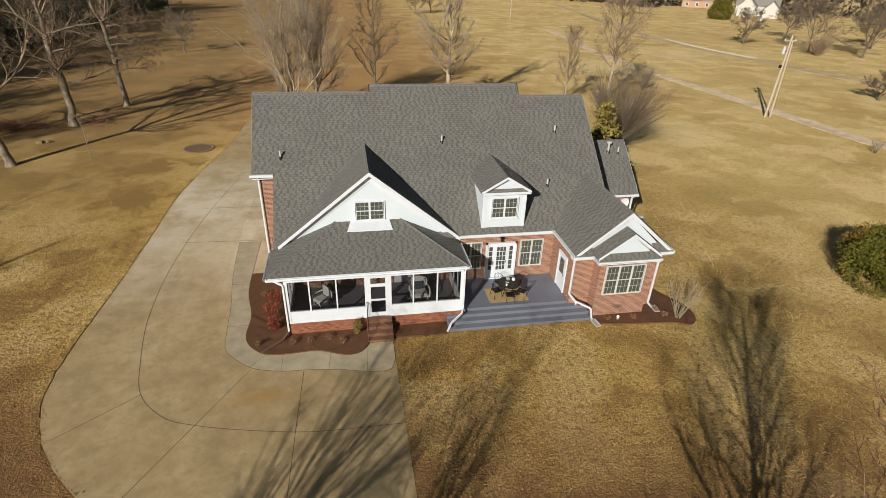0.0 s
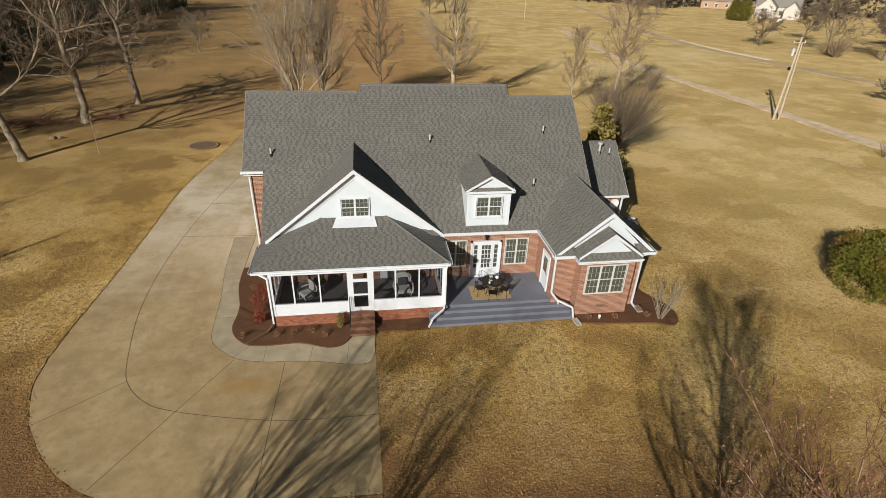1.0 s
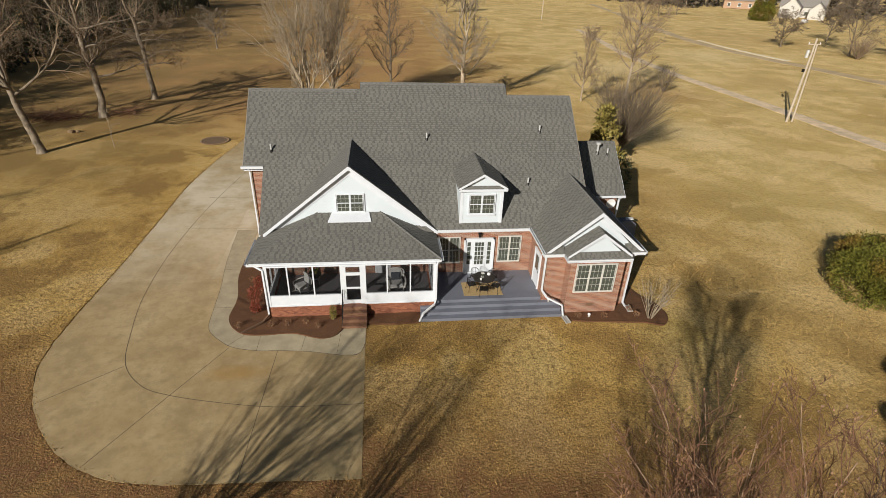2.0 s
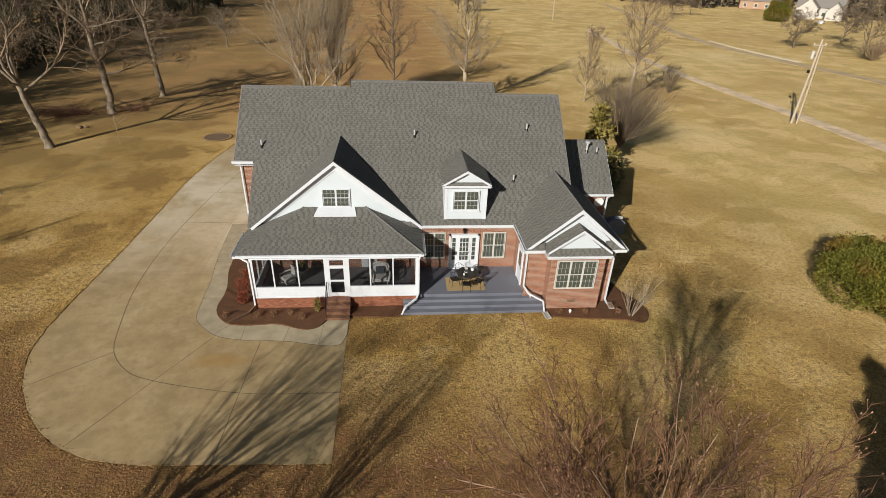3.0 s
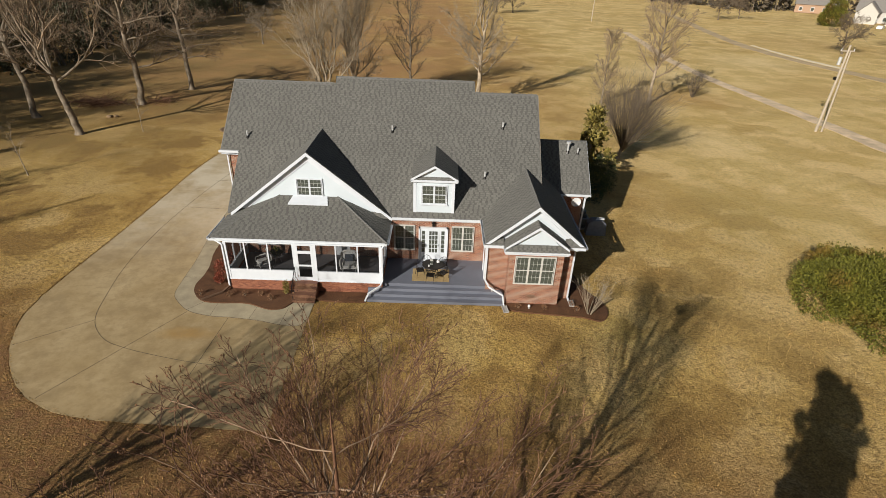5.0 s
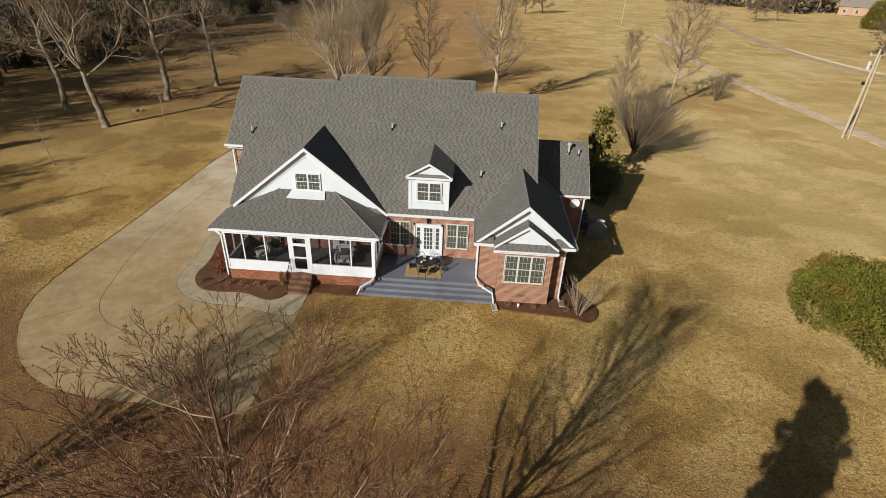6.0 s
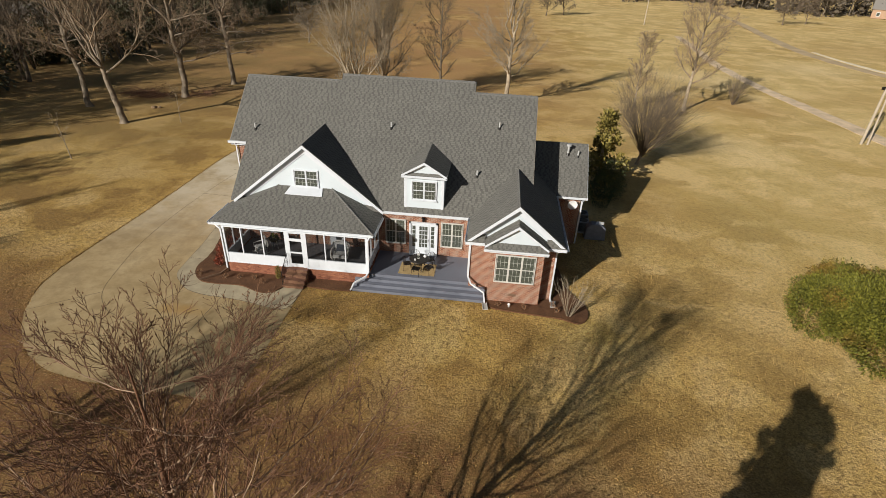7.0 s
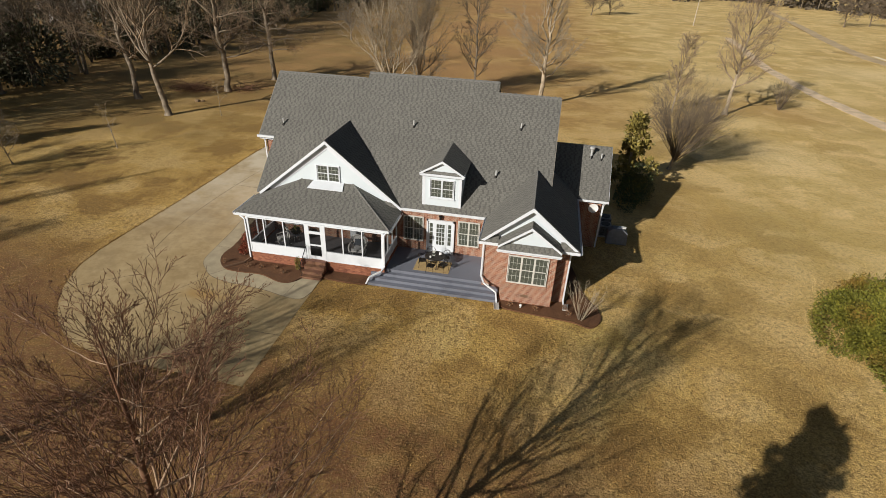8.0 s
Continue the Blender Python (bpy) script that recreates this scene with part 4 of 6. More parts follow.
# patio door between two side lights
dr = part("french_door", box(B(), (2.9, 3.97, 0.74), (4.58, 4.02, 2.95)), WHITE, house, "white glazed patio door with side lights")
part("door_leaf", bevelled(box(B(), (3.36, 3.93, 0.78), (4.14, 3.965, 2.86)), 0.008), WHITE, dr)
for c in range(3):
    for r in range(5):
        x, z = 3.48 + c * 0.187, 1.25 + r * 0.31
        part("pane", box(B(), (x, 3.922, z), (x + 0.155, 3.928, z + 0.27)), GLASS, dr)
for x in (3.02, 4.24):
    for r in range(5):
        z = 1.25 + r * 0.31
        part("pane", box(B(), (x, 3.955, z), (x + 0.2, 3.968, z + 0.27)), GLASS, dr)
bm = B()
for a, b in (((2.82, 0.72), (2.92, 3.03)), ((4.56, 0.72), (4.66, 3.03)), ((2.82, 2.94), (4.66, 3.03))):
    box(bm, (a[0], 3.9, a[1]), (b[0], 4.02, b[1]))
part("door_casing", bm, WHITE, dr)
part("handle", tube(B(), [(4.06, 3.9, 1.72), (4.06, 3.9, 1.85)], 0.02, 6), DARK, dr, "dark door handle")
part("threshold", box(B(), (2.82, 3.8, 0.68), (4.66, 4.0, 0.745)), WHITE, dr)
# side door in the wing wall that faces the deck
sd = part("side_door", box(B(), (6.9, 1.9, 0.74), (6.955, 2.85, 2.85)), WHITE, house, "white side door onto the deck")
bm = B()
for a, b in (((1.8, 0.7), (1.9, 2.95)), ((2.85, 0.7), (2.95, 2.95)), ((1.9, 2.85), (2.85, 2.95))):
    box(bm, (6.87, a[0], a[1]), (6.96, b[0], b[1]))
part("door_casing", bm, WHITE, sd)
part("pane", box(B(), (6.89, 2.1, 1.75), (6.902, 2.65, 2.65)), GLASS, sd)
part("handle", tube(B(), [(6.87, 2.0, 1.7), (6.87, 2.0, 1.8)], 0.025, 6), DARK, sd)
lan = part("wall_lantern", box(B(), (3.66, 3.86, 3.12), (3.8, 4.0, 3.34)), DARK, house, "dark wall lantern above the patio door")
part("lantern_cap", prism(B(), [(3.62, 3.82, 3.34), (3.84, 3.82, 3.34), (3.84, 4.0, 3.34), (3.62, 4.0, 3.34)], (0, 0, 0.04)), DARK, lan)


# roof vents
def vent(x, y, z, h, r=0.055):
    v = part("roof_vent", tube(B(), [(x, y, z - 0.1), (x, y, z + h)], r, 10), GALV, house, "pale metal roof vent pipe")
    part("boot", tube(B(), [(x, y, z - 0.1), (x, y, z + 0.1)], [r * 2.2, r * 1.2], 10), DARK, v)
    return v


for x, y in ((-8.44, 7.74), (0.84, 8.33), (8.05, 8.74), (6.87, 5.95)):
    vent(x, y, main_z(y), 0.42)
vent(13.76, 10.72, 3.78 + PITCH * (10.72 - 8.3), 0.42)
fl = vent(13.06, 10.82, 3.78 + PITCH * (10.82 - 8.3), 0.62, 0.075)
part("flue_cap", tube(B(), [(13.06, 10.82, 6.55), (13.06, 10.82, 6.68), (13.06, 10.82, 6.7)], [0.17, 0.17, 0.05], 12), GALV, fl)

# ---- screened porch ----
PF = 0.85
part("porch_base", box(B(), (-8.18, PF, 0), (0.84, PF + 0.22, 0.8)), BRICK_RED, house)
part("porch_base", box(B(), (-8.18, PF + 0.22, 0), (-7.96, 4.03, 0.8)), BRICK_RED, house)
part("porch_base", box(B(), (0.62, PF + 0.22, 0), (0.84, 4.03, 0.8)), BRICK_RED, house)
part("porch_floor", box(B(), (-7.96, PF + 0.22, 0.7), (0.62, 4.03, 0.78)), FLOOR_DARK, house, "grey painted porch floor")
part("porch_ceiling", box(B(), (-8.7, 1.2, 3.24), (0.84, 4.0, 3.27)), CEIL, house)
HZ = 4.86
c = [(-9.0, 1.08, 3.37), (1.12, 1.08, 3.37), (1.12, 3.98, 3.37), (-9.0, 3.98, 3.37)]
hl, hr = (-5.6, 3.98, HZ), (-2.1, 3.98, HZ)
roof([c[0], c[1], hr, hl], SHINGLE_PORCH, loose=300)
roof([c[1], c[2], hr], SHINGLE_PORCH_SIDE)
roof([c[3], c[0], hl], SHINGLE_PORCH_SIDE)
for a, b in ((c[0], hl), (c[1], hr)):
    a, b = Vector(a), Vector(b)
    for k in range(14):
        p, q = a.lerp(b, k / 14), a.lerp(b, (k + 1.1) / 14)
        part("hip_cap", tube(B(), [p + Vector((0, 0, -0.05)), q + Vector((0, 0, -0.04))], 0.085, 6), SHINGLE_PORCH, house)
gutter(-9.02, 1.07, 1.14, 1.07, 3.35)
gutter(1.13, 1.07, 1.13, 3.7, 3.35)
gutter(-9.01, 3.9, -9.01, 1.07, 3.35)
fascia(-8.95, 1.09, 1.07, 1.09, 3.34, 0.1)
part("porch_beam", box(B(), (-8.18, PF, 3.2), (0.84, PF + 0.16, 3.28)), WHITE, house)
for x in (-8.18, 0.68):
    part("porch_beam", box(B(), (x, PF + 0.16, 3.2), (x + 0.16, 4.0, 3.28)), WHITE, house)


def post(x, w=0.07, z0=0.8):
    part("porch_post", box(B(), (x - w / 2, PF - 0.01, z0), (x + w / 2, PF + 0.09, 3.2)), WHITE, house)


for x, w in ((-8.1, 0.16), (-7.0, 0.07), (-5.68, 0.07), (-4.2, 0.16), (-3.02, 0.18), (-1.8, 0.07), (-0.55, 0.07), (0.76, 0.16)):
    post(x, w, 0.8 if w > 0.1 else 1.46)
for x0, x1 in ((-8.02, -4.28), (-2.93, 0.68)):
    part("kick_panel", box(B(), (x0, PF + 0.01, 0.8), (x1, PF + 0.06, 1.4)), WHITE, house, "white solid kick panel")
    part("rail", box(B(), (x0, PF - 0.02, 1.4), (x1, PF + 0.1, 1.46)), WHITE, house)
    part("sill_band", box(B(), (x0 - 0.1, PF - 0.02, 0.76), (x1 + 0.1, PF + 0.02, 0.82)), WHITE, house)
XS = (-8.1, -7.0, -5.68, -4.2)
XR = (-3.02, -1.8, -0.55, 0.76)
for row in (XS, XR):
    for a, b in zip(row, row[1:]):
        part("screen", box(B(), (a + 0.03, PF + 0.035, 1.46), (b - 0.03, PF + 0.038, 3.2)), SCREEN, house)
for x in (-8.13, 0.72):
    part("kick_panel", box(B(), (x, PF + 0.1, 0.8), (x + 0.05, 4.0, 1.4)), WHITE, house)
    part("rail", box(B(), (x - 0.03, PF + 0.1, 1.4), (x + 0.09, 4.0, 1.46)), WHITE, house)
    part("screen", box(B(), (x + 0.03, PF + 0.1, 1.46), (x + 0.033, 4.0, 3.2)), SCREEN, house)
    for y in (1.9, 2.95, 3.92):
        part("porch_post", box(B(), (x, y - 0.035, 0.8), (x + 0.09, y + 0.035, 3.2)), WHITE, house)
# screen door with transom
sdoor = part("screen_door", box(B(), (-4.0, PF, 0.82), (-3.22, PF + 0.045, 1.05)), WHITE, house, "white screen door with two screens")
bm = B()
for a, b in (((-4.12, 0.8), (-3.98, 3.19)), ((-3.24, 0.8), (-3.11, 3.19)), ((-3.98, 2.62), (-3.24, 2.8)), ((-3.98, 1.78), (-3.24, 1.88)), ((-3.98, 3.14), (-3.24, 3.19))):
    box(bm, (a[0], PF - 0.015, a[1]), (b[0], PF + 0.05, b[1]))
part("stile", bm, WHITE, sdoor)
for z0, z1 in ((1.05, 1.78), (1.88, 2.62), (2.8, 3.14)):
    part("screen", box(B(), (-3.98, PF + 0.02, z0), (-3.24, PF + 0.023, z1)), SCREEN, sdoor)
# back wall of the porch: a door and a window
part("porch_inner_door", box(B(), (-2.5, 3.98, 0.8), (-1.55, 4.03, 2.9)), WHITE, house, "white panelled door inside the porch")
part("glass", box(B(), (-2.35, 3.965, 1.7), (-1.7, 3.982, 2.75)), GLASS, house)
window(-7.3, 1.5, -5.9, 2.9, 4.03, 2, 3, 2)

# ---- deck and steps ----
deck = thing("deck", "blue-grey painted deck with broad front steps", "deck", kind="")
part("platform", box(B(), (0.85, 1.06, 0.0), (6.94, 4.02, 0.68)), DECK, deck)
for k in range(3):
    y = k * 0.36
    part("step", bevelled(box(B(), (0.0 if k < 3 else 0.85, y, 0.0), (7.98, y + 0.36 if k < 2 else 1.06 if k > 2 else 1.0, 0.17 * (k + 1))), 0.012), DECK, deck)

# brick steps to the porch
psteps = thing("porch_steps", "red-brick steps up to the screen door", "steps")
for k in range(4):
    part("step", box(B(), (-4.25, PF - 0.3 * (4 - k), 0.0), (-2.95, PF - 0.3 * (3 - k), 0.2 * (k + 1) - 0.02)), STEP_BRICK, psteps)
rail = thing("iron_railing", "black wrought-iron stair railing beside the porch steps", "railing")
for x in (-4.2,):
    part("handrail", tube(B(), [(x, 0.8, 1.75), (x, 0.65, 1.75), (x, -0.35, 0.98), (x, -0.42, 0.9)], 0.022, 6), BLACK, rail)
    part("post", tube(B(), [(x, 0.72, 0.7), (x, 0.72, 1.72)], 0.018, 6), BLACK, rail)
    part("post", tube(B(), [(x, -0.33, 0.1), (x, -0.33, 1.0)], 0.018, 6), BLACK, rail)
    for k in range(6):
        y = 0.6 - k * 0.15
        part("baluster", tube(B(), [(x, y, 0.55 - 0.11 * k), (x, y, 1.7 - 0.115 * k)], 0.009, 5), BLACK, rail)


# ---- plants ----
class Wood:
    """Collects round limbs, by level, into plain lists."""

    def __init__(self):
        self.v, self.f, self.tips = [], [], []

    def limb(self, pts, radii, n):
        base = len(self.v)
        self.tips.append(pts[-1])
        u = None
        for i, p in enumerate(pts):
            d = (pts[min(i + 1, len(pts) - 1)] - pts[max(i - 1, 0)]).normalized()
            u = d.orthogonal().normalized() if u is None else (u - d * u.dot(d)).normalized()
            w = d.cross(u)
            for k in range(n):
                a = k * math.tau / n
                self.v.append(p + (u * math.cos(a) + w * math.sin(a)) * radii[i])
        for i in range(len(pts) - 1):
            for k in range(n):
                a, b = base + i * n + k, base + i * n + (k + 1) % n
                self.f.append((a, b, b + n, a + n))

    def blade(self, p, d, length, width, rng):
        """A small leaf or bud: a folded pair of faces."""
        s = d.orthogonal().normalized()
        s = (Matrix.Rotation(rng.uniform(0, math.tau), 3, d) @ s) * width
        k = d.cross(s).normalized() * width * 0.5
        b = len(self.v)
        self.v += [p, p + d * length * 0.5 + s + k, p + d * length, p + d * length * 0.5 - s + k]
        self.f += [(b, b + 1, b + 2), (b, b + 2, b + 3)]

    def pod(self, p, size):
        """A small pointed seed pod."""
        b = len(self.v)
        self.v += [p + Vector(o) * size for o in ((0, 0, -0.6), (0.55, 0, 0), (0, 0.55, 0), (-0.55, 0, 0), (0, -0.55, 0), (0, 0, 0.9))]
        for k in range(4):
            i, j = b + 1 + k, b + 1 + (k + 1) % 4
            self.f += [(b, j, i), (b + 5, i, j)]

    def mesh(self, name, mat, smooth=True):
        me = bpy.data.meshes.new(name)
        me.from_pydata([tuple(v) for v in self.v], [], self.f)
        me.materials.append(mat)
        if smooth:
            me.polygons.foreach_set("use_smooth", [True] * len(me.polygons))
        return me


def tilt(d, angle, rng, around=None):
    axis = Matrix.Rotation(rng.uniform(0, math.tau) if around is None else around, 3, d) @ d.orthogonal()
    return (Matrix.Rotation(angle, 3, axis) @ d).normalized()


def grow(woods, p, d, length, r, level, plan, rng, least=0.006):
    """plan, by level: (segments, wander, lift, children, first child at, angle, length ratio, sides[, child thickness])."""
    seg, wander, lift, kids, first, angle, ratio, sides = plan[level][:8]
    pts, radii, dirs, d0 = [p], [r], [d], d
    for i in range(seg):
        d = (d + Vector((rng.gauss(0, wander), rng.gauss(0, wander), rng.gauss(0, wander) + lift))).normalized()
        p = p + d * (length / seg)
        pts.append(p)
        radii.append(r * (1 - 0.72 * (i + 1) / seg) if level < len(plan) - 1 else r * (1 - 0.6 * (i + 1) / seg))
        dirs.append(d)
    woods[min(level, len(woods) - 1)].limb(pts, radii, sides)
    if level + 1 < len(plan):
        for k in range(kids):
            t = first + (1 - first) * (k + rng.uniform(0.2, 0.9)) / kids
            i = min(int(t * seg), seg - 1)
            q = pts[i].lerp(pts[i + 1], t * seg - i)
            rr = radii[i] + (radii[i + 1] - radii[i]) * (t * seg - i)
            grow(woods, q, tilt(dirs[i + 1] if level else d0, angle * rng.uniform(0.7, 1.3), rng, None if level else k * 2.4 + rng.uniform(-0.4, 0.4)), length * ratio * rng.uniform(0.75, 1.15) * (1.15 - 0.5 * t), max(rr * (plan[level][8] if len(plan[level]) > 8 else 0.62), least), level + 1, plan, rng, least)
    return pts


def bare_tree(name, at, height, radius, plan, seed, bark_mat, label, lean=(0, 0), group="", twig_mat=None, wide=1.0, least=0.006):
    rng = random.Random(seed)
    woods = [Wood(), Wood()]
    tr = thing(name, label, "tree", at, 0, group)
    d = Vector((lean[0], lean[1], 1)).normalized()
    top = grow(woods, Vector((0, 0, -0.1)), d, height, radius, 0, plan, rng, least)
    k = height / max(v.z for w in woods for v in w.v)
    for w in woods:
        w.v = [Vector((v.x * wide, v.y * wide, v.z)) * k for v in w.v]
    top = [Vector((v.x * wide, v.y * wide, v.z)) * k for v in top]
    # root flare
    woods[0].limb([Vector((0, 0, -0.15)), top[0].lerp(top[1], 0.2 if len(top) < 6 else 0.45)], [radius * wide * 1.35, radius * wide * 0.9], plan[0][7])
    for w, n, m in zip(woods, ("trunk", "crown"), (bark_mat, twig_mat or bark_mat)):
        if w.v:
            new(n, w.mesh(n, m)).parent = tr
    return tr


def crown_tree(name, at, height, radius, seed, mats, label, envelope, first, limbs, rise, subs, sub, lean=(0, 0), group="", fork=1.0, majors=0, spread=1.0, least=0.008, pods=0, twig=0.28, wander=0.02, thick=0.55, hang=0.28, stout=0.7, low=0.86):
    """A bare tree whose limbs leave the trunk outwards and sweep up to the outline of the crown (share of height, radius)."""
    rng = random.Random(seed)
    trunk, limb, fine = Wood(), Wood(), Wood()
    tr = thing(name, label, "tree", at, 0, group)
    lean = Vector((lean[0], lean[1], 1.0))
    top = height * fork
    pts, radii, off = [], [], Vector((0, 0, 0))
    for i in range(13):
        t = i / 12
        pts.append(lean * (top * t) + off + Vector((0, 0, -0.1 if i == 0 else 0)))
        radii.append(max(least, radius * (1 - t) ** 0.8) if fork > 0.99 else radius * (1 - 0.4 * t))
        off += Vector((rng.gauss(0, 1), rng.gauss(0, 1), 0)) * height * 0.003
    trunk.limb(pts, radii, 9)
    trunk.limb([Vector((0, 0, -0.15)), pts[1].lerp(pts[0], 0.5), pts[1]], [radius * 1.6, radius * 1.08, radii[1] * 0.98], 9)

    def reach(z):
        z = min(max(z / height, envelope[0][0]), envelope[-1][0])
        for (za, ra), (zb, rb) in zip(envelope, envelope[1:]):
            if z <= zb:
                return ra + (rb - ra) * (z - za) / (zb - za)
        return envelope[-1][1]

    def sweep(s, r, a, e, zt, n, hang):
        tip = lean * zt
        tip = Vector((tip.x + math.cos(a) * e, tip.y + math.sin(a) * e, zt))
        out = Vector((math.cos(a), math.sin(a), 0))
        mid = s + out * e * 0.5 + Vector((0, 0, (zt - s.z) * hang))
        length = (mid - s).length + (tip - mid).length
        way, wob = [], Vector((0, 0, 0))
        for i in range(n + 1):
            t = i / n
            way.append(s * (1 - t) ** 2 + mid * 2 * t * (1 - t) + tip * t * t + wob * length)
            wob += Vector((rng.gauss(0, wander), rng.gauss(0, wander), rng.gauss(0, wander) * 0.6))
        rad = [max(least, r * (1 - 0.9 * i / n)) for i in range(n + 1)]
        limb.limb(way, rad, 6)
        for j in range(subs):
            t = 0.22 + 0.76 * (j + rng.random()) / subs
            i = min(int(t * n), n - 1)
            d = (way[i + 1] - way[i]).normalized()
            d = (tilt(d, rng.uniform(0.35, 0.75), rng) + Vector((0, 0, 0.18))).normalized()
            grow([fine], way[i].lerp(way[i + 1], t * n - i), d, length * twig * rng.uniform(0.7, 1.25) * (1.35 - 0.75 * t), max(rad[i] * 0.55, least), 0, sub, rng, least)

    turn = rng.uniform(0, math.tau)
    for k in range(majors):
        a = turn + k * math.tau / majors + rng.gauss(0, 0.25)
        zt = height * rng.uniform(low, 1.0)
        sweep(pts[-1] - lean * top * rng.uniform(0.0, 0.12 if majors < 6 else 0.3), radii[-1] * stout * rng.uniform(0.85, 1.15), a, reach(zt) * spread * (rng.uniform(0.6, 1.0) if majors < 6 else rng.random() ** 0.36), zt, 10, 0.28 if majors < 6 else 0.4)
    for k in range(limbs):
        t = first + (0.95 - first) * (k + rng.random()) / limbs
        i = min(int(t * 12), 11)
        s = pts[i].lerp(pts[i + 1], t * 12 - i)
        zt = min(height * 0.95, s.z + height * rise * rng.uniform(0.65, 1.3))
        e = reach(zt) * (1.08 - 0.55 * rng.random() ** 2)
        sweep(s, min(radii[i] * thick, 0.022 * (e + zt - s.z)), k * 2.4 + rng.gauss(0, 0.3), e, zt, 8, hang)
    for w in (limb, fine):
        w.v = [v if v.z < height else Vector((v.x, v.y, height + (v.z - height) * 0.25)) for v in w.v]
        w.tips = [v if v.z < height else Vector((v.x, v.y, height + (v.z - height) * 0.25)) for v in w.tips]
    for n, w, m in (("trunk", trunk, mats[0]), ("limb_crown", limb, mats[1]), ("twig_crown", fine, mats[2])):
        new(n, w.mesh(n, m)).parent = tr
    if pods:
        w = Wood()
        for k in range(pods):
            w.pod(fine.tips[rng.randrange(len(fine.tips))], rng.uniform(0.02, 0.036))
        ob = tagged(new("seed_pod_rest", w.mesh("seed_pod_rest", LEAF_DRY, False)), "dry brown seed pods", kind="stuff")
        ob.parent = tr
    return tr


#            seg wander lift kids first angle ratio sides
OAK = [(9, 0.09, 0.02, 9, 0.24, 0.8, 0.62, 9), (7, 0.22, 0.05, 8, 0.22, 0.8, 0.55, 6), (6, 0.26, 0.03, 7, 0.2, 0.75, 0.52, 5), (4, 0.26, 0.02, 6, 0.2, 0.7, 0.55, 3), (3, 0.22, 0.0, 0, 0, 0, 0, 3)]
UPSWEPT = [(4, 0.06, 0.07, 5, 0.2, 0.5, 0.5, 4), (3, 0.1, 0.05, 3, 0.25, 0.55, 0.5, 3), (2, 0.12, 0.03, 0, 0, 0, 0, 3)]
CROOKED = [(5, 0.2, 0.05, 6, 0.18, 0.75, 0.5, 4), (4, 0.22, 0.03, 5, 0.2, 0.75, 0.5, 3), (3, 0.22, 0.0, 0, 0, 0, 0, 3)]
LOWFORK = [(7, 0.06, 0.02, 15, 0.08, 0.5, 0.72, 8, 0.66), (7, 0.16, 0.05, 9, 0.25, 0.6, 0.42, 5), (4, 0.2, 0.05, 7, 0.2, 0.65, 0.48, 4), (3, 0.22, 0.03, 5, 0.2, 0.7, 0.55, 3), (2, 0.2, 0.0, 0, 0, 0, 0, 3)]
SAPLING = [(6, 0.05, 0.03, 8, 0.35, 0.6, 0.4, 6), (4, 0.15, 0.06, 5, 0.25, 0.6, 0.5, 4), (3, 0.2, 0.04, 4, 0.3, 0.6, 0.5, 3), (2, 0.2, 0.0, 0, 0, 0, 0, 3)]
SPREAD = [(6, 0.06, 0.02, 13, 0.18, 0.9, 0.7, 7), (5, 0.12, 0.06, 8, 0.2, 0.7, 0.5, 5), (4, 0.16, 0.04, 7, 0.2, 0.65, 0.5, 4), (3, 0.2, 0.02, 5, 0.2, 0.7, 0.5, 3), (2, 0.2, 0.0, 0, 0, 0, 0, 3)]

# the trees in the front lawn
EGG = [(0.2, 2.5), (0.36, 3.6), (0.52, 4.0), (0.68, 3.9), (0.84, 3.4), (0.95, 2.3), (1.0, 1.0)]
PG = "poplars in the front lawn"
RED = (BARK_RED, BARK_STEM, BARK_RED)
crown_tree("poplar_tree", (2.75, -20.3, 0), 12.8, 0.18, 5, RED, "bare red-brown poplar with dry seed pods on its twigs", EGG, 0.18, 52, 0.3, 12, UPSWEPT, (0.0, 0.01), PG, least=0.007, pods=4200, twig=0.34, thick=0.42, hang=0.3, wander=0.012)
crown_tree("poplar_tree", (-15.0, -20.2, 0), 12.8, 0.22, 8, RED, "bare upright poplar shading the driveway", [(z, r * 0.95) for z, r in EGG], 0.5, 16, 0.3, 8, UPSWEPT, (0.0, 0.0), PG, fork=0.42, majors=17, stout=0.36, low=0.7, least=0.007, twig=0.25, thick=0.32, hang=0.2, wander=0.01)
crown_tree("poplar_tree", (-9.9, -20.6, 0), 11.8, 0.15, 11, RED, "slender bare poplar shading the lawn", [(z, r * 0.72) for z, r in EGG], 0.5, 14, 0.3, 6, UPSWEPT, (0.0, 0.0), PG, fork=0.44, majors=13, stout=0.38, low=0.7, least=0.007, twig=0.28, thick=0.36, hang=0.3, wander=0.01)

# large trees beside the drive and behind the house
GRP = "bare trees round the house"
WIDE = [(0.15, 4.0), (0.35, 7.0), (0.6, 8.0), (0.85, 6.5), (1.0, 4.5)]
OAKS = (BARK, BARK, BARK_TAN)
crown_tree("oak_tree", (-34.4, 29.0, 0), 21.0, 0.38, 21, OAKS, "bare oak with a leaning forked trunk", WIDE, 0.8, 3, 0.3, 10, CROOKED, (-0.2, 0.02), GRP, fork=0.3, majors=4, spread=0.75, least=0.013, wander=0.012, twig=0.3)
crown_tree("oak_tree", (-34.4, 42.0, 0), 23.0, 0.42, 22, OAKS, "tall bare oak with spreading grey limbs", WIDE, 0.4, 9, 0.1, 9, CROOKED, (-0.02, 0), GRP, fork=0.44, majors=3, spread=0.75, least=0.013, wander=0.016, twig=0.32, thick=0.4)
